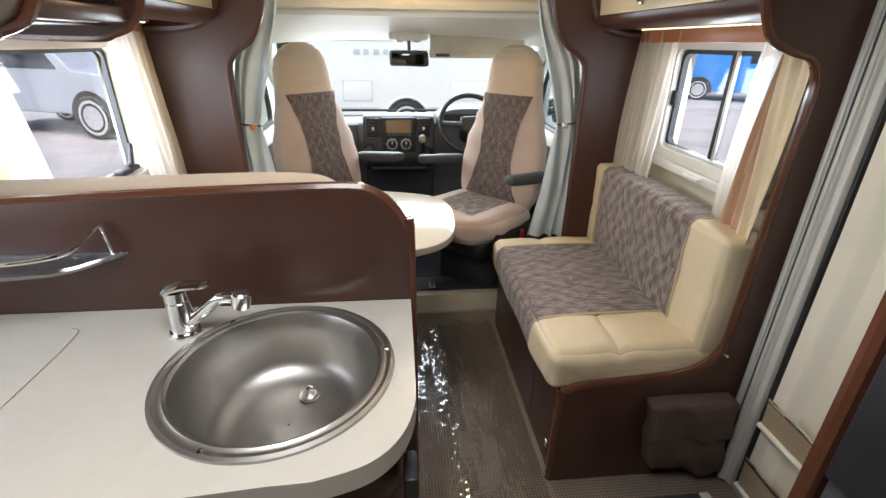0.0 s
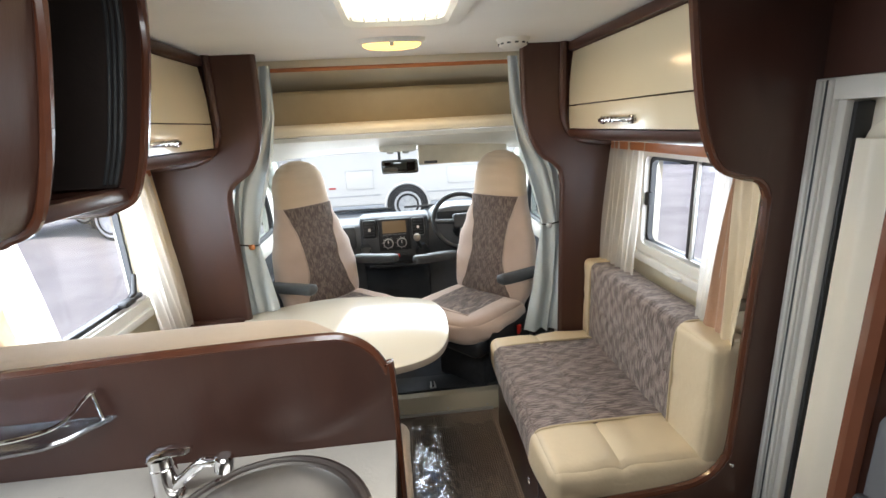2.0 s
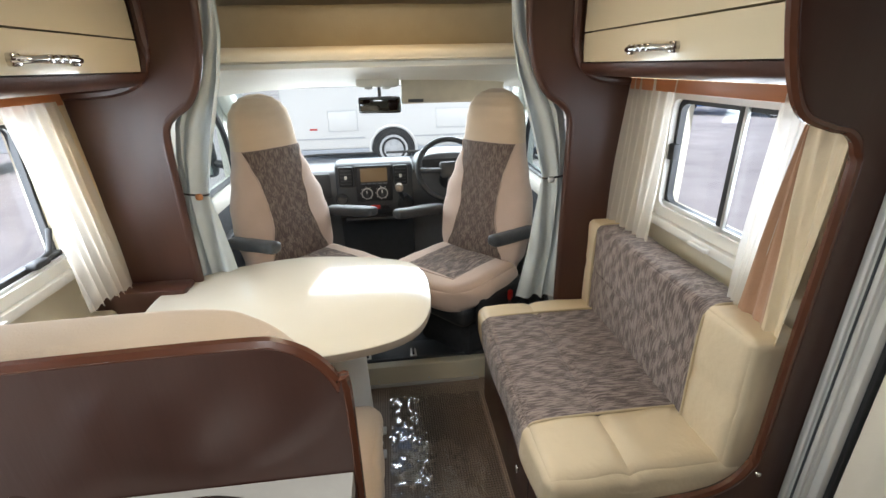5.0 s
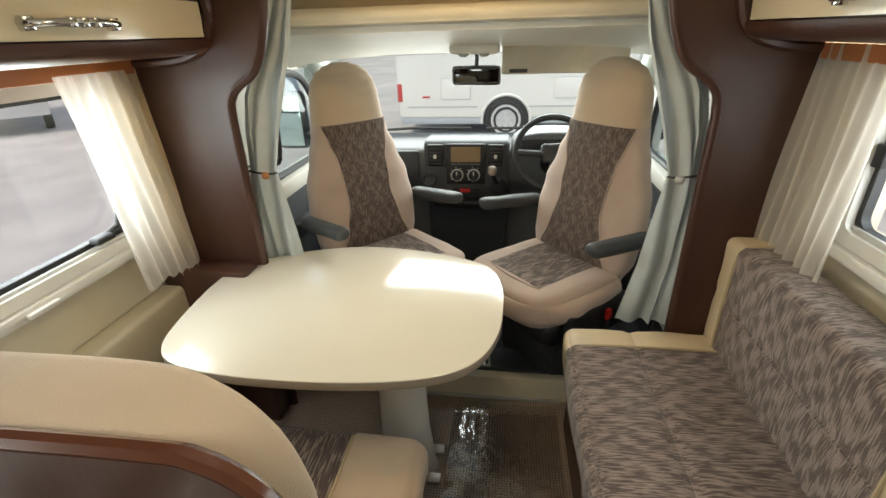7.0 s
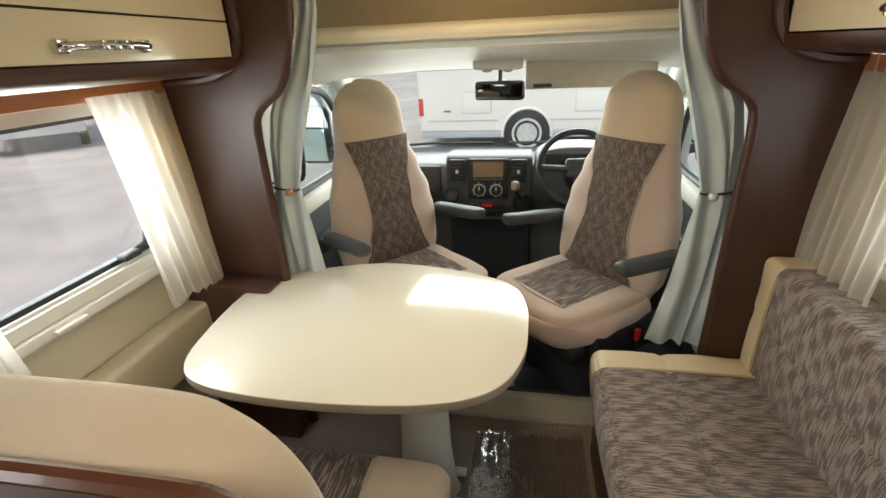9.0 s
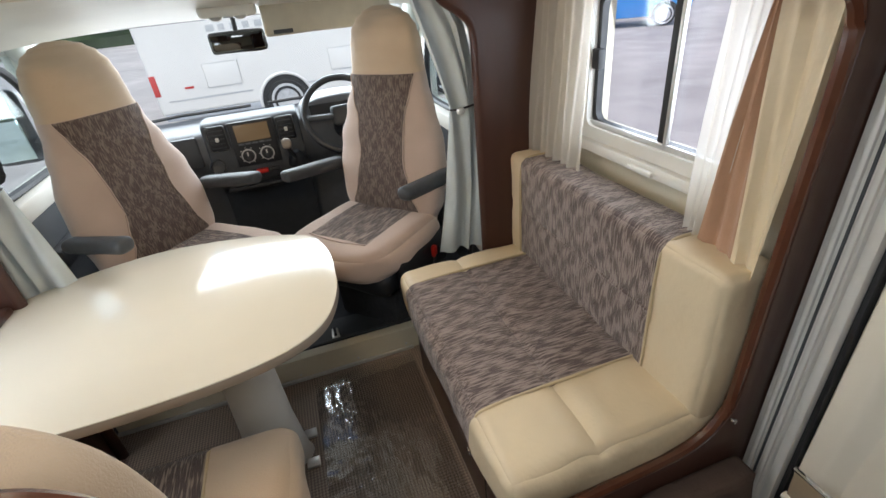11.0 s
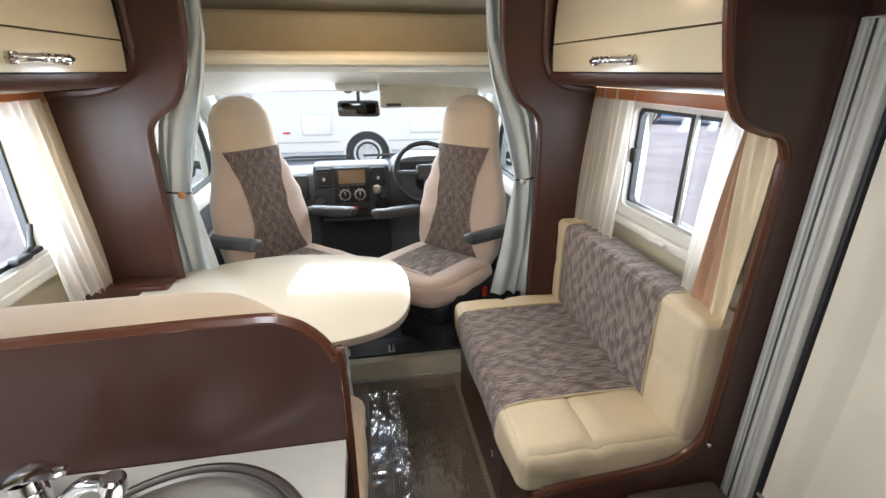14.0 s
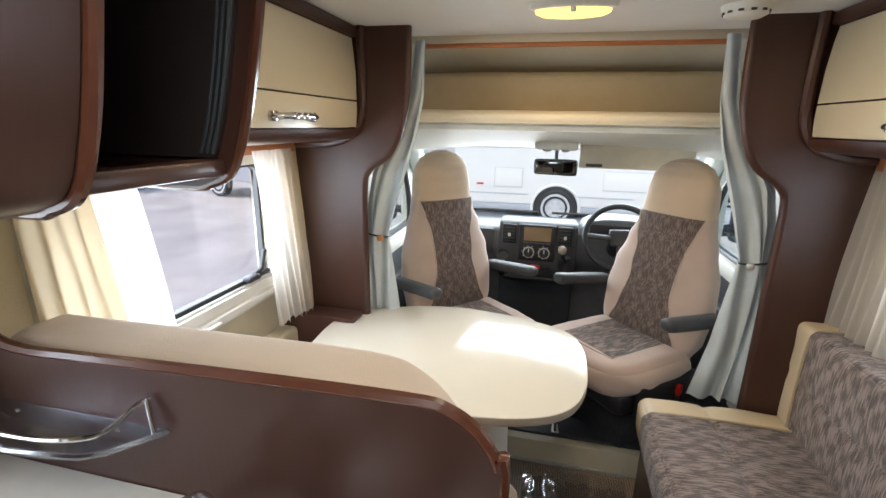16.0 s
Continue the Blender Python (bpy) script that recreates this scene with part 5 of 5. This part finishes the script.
part("label", box(-0.24, -0.16, -0.0145, -0.0125, -0.068, -0.052, 0), GREY_PLASTIC, vis, smooth=False)
for xx in (-0.2, 0.22):
    part("pivot", soft(xx - 0.03, xx + 0.03, -0.02, 0.014, 0.045, 0.068, 0.008, 4), WHITE_PLASTIC, vis)

# ---- cab seats ----


def cab_seat(px, py, turn, name):
    """Swivelled cab seat with integral headrest; local -y is its front. The origin lies under the headrest's lower front edge."""
    t = thing(name, "swivelled beige velour captain chair with brown flecked centre", "chair", "cab seats")
    t.matrix_world = pose(px, py, 0, 0, 0, turn)
    # height, half width, half depth, front face
    rows = [(0.50, 0.225, 0.070, -0.115), (0.60, 0.262, 0.080, -0.105), (0.72, 0.276, 0.082, -0.085), (0.85, 0.262, 0.076, -0.058), (0.98, 0.220, 0.070, -0.030), (1.08, 0.186, 0.068, -0.010), (1.16, 0.170, 0.068, 0.000), (1.23, 0.164, 0.067, 0.006), (1.285, 0.150, 0.062, 0.012), (1.325, 0.124, 0.053, 0.024), (1.352, 0.088, 0.040, 0.038), (1.37, 0.036, 0.020, 0.060)]

    def ring(z, a):
        w, d, f = lerp_rows(rows, z)
        c, s = math.cos(a), math.sin(a)
        e = 2 / 3.0
        return Vector((w * math.copysign(abs(c) ** e, c), f + d + d * math.copysign(abs(s) ** e, s), z))

    def shell(z0, z1, nz, mat, nm, cap):
        bm = bmesh.new()
        n = 44
        rr = [[bm.verts.new(ring(z0 + (z1 - z0) * i / nz, 2 * math.pi * j / n) + Vector((0, 0.0012 * noise.noise(Vector((j * 0.3, i * 0.2, px))), 0))) for j in range(n)] for i in range(nz + 1)]
        for a, b in zip(rr, rr[1:]):
            for j in range(n):
                bm.faces.new((a[j], a[(j + 1) % n], b[(j + 1) % n], b[j]))
        if cap:
            bm.faces.new(rr[-1])
        else:
            bm.faces.new(rr[0][::-1])
        bmesh.ops.recalc_face_normals(bm, faces=bm.faces[:])
        return part(nm, bm, mat, t)
    shell(0.50, 1.125, 30, BEIGE_SEAT, "backrest", False)
    shell(1.125, 1.37, 32, HEAD_BEIGE, "headrest", True)
    panel_rows = [(0.50, 0.20), (0.56, 0.185), (0.66, 0.145), (0.80, 0.115), (0.95, 0.122), (1.05, 0.146), (1.123, 0.164)]

    def panel(u, v):
        z = 0.51 + 0.613 * v
        w = lerp_rows(panel_rows, z)[0]
        W, D, F = lerp_rows(rows, z)
        x = min(W * 0.985, w) * (2 * u - 1)
        c = min(1.0, abs(x) / W)
        s = max(0.0, 1 - c ** 3) ** (1 / 3.0)
        return (x, F + D - D * s - 0.0035, z)
    part("centre_panel", thicken(sheet(panel, 20, 40), 0.002), PATTERN_CAB, t, "brown flecked fabric panel")
    for e in (0, 1):
        part("piping", tube([panel(e, k / 24) for k in range(25)], 0.003, 6), BEIGE_SEAT, t)
    cush = soft(-0.265, 0.265, -0.55, -0.04, 0.44, 0.558, 0.055, 18, 0.018, 0.005, px * 3)
    for v in cush.verts:
        a, b = v.co.x / 0.265, (v.co.y + 0.295) / 0.255
        if b < 0:
            v.co.x *= math.sqrt(max(0.0, 1 - 0.42 * b ** 4))
            v.co.y = -0.295 + 0.255 * b * math.sqrt(max(0.0, 1 - 0.38 * abs(a) ** 3))
    fore, aft = Vector((0, -0.43, 0)), Vector((0, 1, 0))
    part("cushion_front", cut(cush, fore, aft), BEIGE_SEAT, t)
    rear = cut(cush, fore, -aft)
    cush.free()
    banded(rear, "x", -0.15, 0.15, "cushion", BEIGE_SEAT, PATTERN_BENCH, t)
    part("piping", tube([(-0.15 + 0.3 * k / 10, -0.43 - 0.02 * math.sin(math.pi * k / 10), 0.575 - 0.004 * abs(k - 5) / 5) for k in range(11)], 0.003, 6), BEIGE_SEAT, t)
    part("shell", soft(-0.245, 0.245, -0.47, 0.0, 0.34, 0.46, 0.05, 10), BLACK, t)
    part("back_shell", soft(-0.14, 0.14, -0.02, 0.02, 0.40, 0.85, 0.02, 8), BLACK, t)
    part("pedestal", prism([(-0.17, -0.34), (0.17, -0.34), (0.17, -0.05), (-0.17, -0.05)], "z", 0.085, 0.32, 0.02), CARPET, t)
    for s in (-1, 1):
        pad = soft(s * 0.305 - 0.034, s * 0.305 + 0.034, -0.36, 0.0, 0.697, 0.754, 0.026, 8)
        for v in pad.verts:
            v.co.z -= 0.13 * v.co.y
        arm = part("armrest", pad, GREY_PLASTIC, t, "charcoal folding armrest")
        part("hinge", tube([(s * 0.286, -0.02, 0.722), (s * 0.31, -0.03, 0.722)], 0.028, 12), BLACK, arm)
        part("side_cover", soft(s * 0.265 - 0.02, s * 0.265 + 0.02, -0.40, -0.05, 0.34, 0.50, 0.02, 6), BLACK, t)
    part("belt_buckle", box(0.29, 0.31, -0.20, -0.175, 0.42, 0.47, 0.006), RED, t)
    part("buckle_stalk", tube([(0.30, -0.185, 0.34), (0.302, -0.185, 0.43)], 0.010, 8), BLACK, t)
    return t


cab_seat(-0.49, 2.80, 48, "captain_chair")
cab_seat(0.555, 2.72, -49, "captain_chair")
belt = thing("seat_belt", "black seat belt with reel beside the cab seat", "seat belt")
part("strap", tube([(0.84, 2.46, 1.25), (0.82, 2.45, 0.9), (0.80, 2.42, 0.45), (0.77, 2.40, 0.25)], 0.012, 6), BLACK, belt)
part("anchor", box(0.74, 0.80, 2.38, 2.43, 0.20, 0.30, 0.01), BLACK, belt)

# ---- outside ----
HUBCAP = principled("silver_hubcap", (0.52, 0.53, 0.55), 0.35, bump=0)
GREY_MARK = principled("grey_vehicle_marking", (0.46, 0.48, 0.50), 0.4, bump=0)
GZ = -0.62
tagged(part("ground", box(-400, 400, -400, 400, GZ - 0.3, GZ, 0), ASPHALT, smooth=False), "pale worn concrete yard", "ground", kind="structure")


def wheel_part(parent, x, y, r, side_axis, s):
    m = pose(x, y, GZ + r, 90, 0, 0) if side_axis == "y" else pose(x, y, GZ + r, 0, 90, 0)
    w = part("wheel", lathe([(r * 0.55, -0.10), (r * 0.95, -0.10), (r, -0.07), (r, 0.07), (r * 0.95, 0.10), (r * 0.55, 0.10)], 32, False), TYRE, parent, m=m)
    part("rim", lathe([(r * 0.80, 0.06), (r * 0.80, 0.103), (r * 0.72, 0.107), (r * 0.58, 0.085), (r * 0.2, 0.085), (0.01, 0.10)], 28), HUBCAP, w)
    part("rim", lathe([(r * 0.80, -0.06), (r * 0.80, -0.103), (r * 0.72, -0.107), (r * 0.58, -0.085), (r * 0.2, -0.085), (0.01, -0.10)], 28), HUBCAP, w)
    for k in range(6):
        a = radians(60 * k)
        part("spoke", box(r * 0.22, r * 0.56, -r * 0.08, r * 0.08, -0.090, 0.090, 0.01), GREY_MARK, w, m=Matrix.Rotation(a, 4, "Z"))


def vehicle(name, label, cat, cx, cy, heading, length, width, profile, glass, wheels, r, mat, bars=()):
    """A parked vehicle: side profile (along, height) pushed across its width, wheel arches, glass, lamps."""
    t = thing(name, label, cat)
    body = part("body", prism([(a - length / 2, GZ + h) for a, h in profile], "y", -width / 2, width / 2, 0.06, 3), mat, t)
    for side in (-1, 1):
        for g in glass:
            y = side * (width / 2 + 0.004)
            part("window", prism([(a - length / 2, GZ + h) for a, h in g], "y", min(y, y - side * 0.02), max(y, y - side * 0.02), 0.004), DARK_GLASS, t)
        for a in wheels:
            y = side * (width / 2 + 0.004)
            half = [(a - length / 2 + p[0], GZ + r + p[1]) for p in arc(0, 0, r * 1.22, 0, 180, 14)]
            part("wheel_arch", prism(half + [(a - length / 2 - r * 1.22, GZ + 0.28), (a - length / 2 + r * 1.22, GZ + 0.28)], "y", min(y, y - side * 0.03), max(y, y - side * 0.03)), TYRE, t)
            wheel_part(t, a - length / 2, side * (width / 2 - 0.07), r, "y", side)
        for a, h, w2, h2, mt in bars:
            y = side * (width / 2 + 0.006)
            part("marking", box(a - length / 2 - w2 / 2, a - length / 2 + w2 / 2, min(y, y - side * 0.02), max(y, y - side * 0.02), GZ + h - h2 / 2, GZ + h + h2 / 2, 0.004), mt, t)
    t.matrix_world = pose(cx, cy, 0, 0, 0, heading)
    return t


van = vehicle("motorhome", "white coachbuilt motorhome parked across the yard", "motorhome", 1.32, 11.8, 0, 6.9, 2.2,
              [(0.0, 0.42), (6.6, 0.42), (6.9, 0.55), (6.9, 1.0), (6.3, 1.25), (5.7, 1.9), (6.0, 2.2), (5.6, 2.9), (0.1, 2.9), (0.0, 2.7)],
              [[(5.0, 1.25), (5.9, 1.25), (5.5, 1.85), (5.0, 1.85)]], [2.3, 5.7], 0.39, PAINT_WHITE,
              [(0.06, 0.95, 0.10, 0.36, RED), (0.62, 0.86, 0.16, 0.04, RED), (3.3, 0.66, 1.2, 0.035, GREY_MARK), (0.95, 0.66, 1.5, 0.035, GREY_MARK)])


def hatch_door(along, z, w, h):
    """Service hatch on the near side: a proud rounded plate in a shadow gap."""
    x = along - 3.45
    hd = part("service_hatch", box(x - w / 2, x + w / 2, -1.108, -1.09, GZ + z - h / 2, GZ + z + h / 2, 0.02, 3), PAINT_WHITE, van)
    part("hatch_frame", tube([(x - w / 2, -1.104, GZ + z - h / 2), (x + w / 2, -1.104, GZ + z - h / 2), (x + w / 2, -1.104, GZ + z + h / 2), (x - w / 2, -1.104, GZ + z + h / 2)], 0.007, 6, True), GREY_MARK, hd)


for along, z, w, h in ((1.25, 1.02, 0.62, 0.42), (3.75, 1.02, 1.0, 0.40), (4.9, 1.5, 0.7, 1.5)):
    hatch_door(along, z, w, h)
for along in (2.3, 5.7):
    part("arch_flare", tube([(along - 3.45 + p[0], -1.10, GZ + 0.39 + p[1]) for p in arc(0, 0, 0.505, -8, 188, 18)], 0.03, 8), PAINT_WHITE, van)
# unreadable lettering high on the side
for k, w in enumerate((0.14, 0.11, 0.12, 0.11, 0.13, 0.05, 0.12, 0.14)):
    part("lettering", box(-2.25 + 0.21 * k, -2.25 + 0.21 * k + w, -1.106, -1.099, GZ + 1.74, GZ + 1.85, 0.002), GREY_MARK, van)
part("skirt", box(-3.40, 3.2, -1.09, 1.09, GZ + 0.30, GZ + 0.43, 0.02), PAINT_SILVER, van)
vehicle("pickup_truck", "silver blue four wheel drive truck parked outside", "truck", -7.525, 12.117, -19, 4.9, 1.85,
        [(0.0, 0.5), (4.8, 0.5), (4.9, 0.8), (4.75, 1.3), (3.6, 1.4), (3.0, 2.05), (0.2, 2.1), (0.05, 1.3)],
        [[(0.3, 1.4), (1.6, 1.4), (1.6, 1.95), (0.35, 1.95)], [(1.7, 1.4), (3.3, 1.4), (2.9, 1.95), (1.7, 1.95)]], [1.0, 3.9], 0.45, PAINT_SILVER)
vehicle("motorhome", "white motorhome with grey stripes parked outside", "motorhome", -14.6, 12.6, -39, 6.4, 2.2,
        [(0.0, 0.45), (6.2, 0.45), (6.4, 0.9), (5.7, 1.3), (5.2, 2.0), (5.4, 2.8), (0.0, 2.8)],
        [[(1.2, 1.5), (2.4, 1.5), (2.4, 2.1), (1.2, 2.1)]], [1.3, 5.3], 0.36, PAINT_WHITE, [(3.0, 1.05, 5.6, 0.22, GREY_MARK), (3.0, 0.7, 5.6, 0.10, DARK_GLASS)])
vehicle("blue_van", "bright blue van parked outside", "van", 13.7, 18.1, -37, 5.0, 1.9,
        [(0.0, 0.35), (4.9, 0.35), (5.0, 0.9), (4.6, 1.4), (3.9, 2.3), (0.1, 2.4)],
        [[(2.5, 1.4), (4.0, 1.4), (3.6, 2.1), (2.5, 2.1)]], [0.95, 4.05], 0.40, PAINT_BLUE)
hedge = bmesh.new()
bmesh.ops.create_grid(hedge, x_segments=160, y_segments=6, size=1)
for v in hedge.verts:
    a = v.co.x * math.pi
    r = 60 + 3 * noise.noise(Vector((a * 6, v.co.y, 0)))
    z = (v.co.y + 1) / 2 * (3.0 + 1.2 * noise.noise(Vector((a * 9, 3, 1))))
    v.co = (r * math.sin(a), r * math.cos(a), GZ + z)
tagged(part("backdrop", hedge, HEDGE), "far dark hedge around the yard", "hedge", kind="structure")
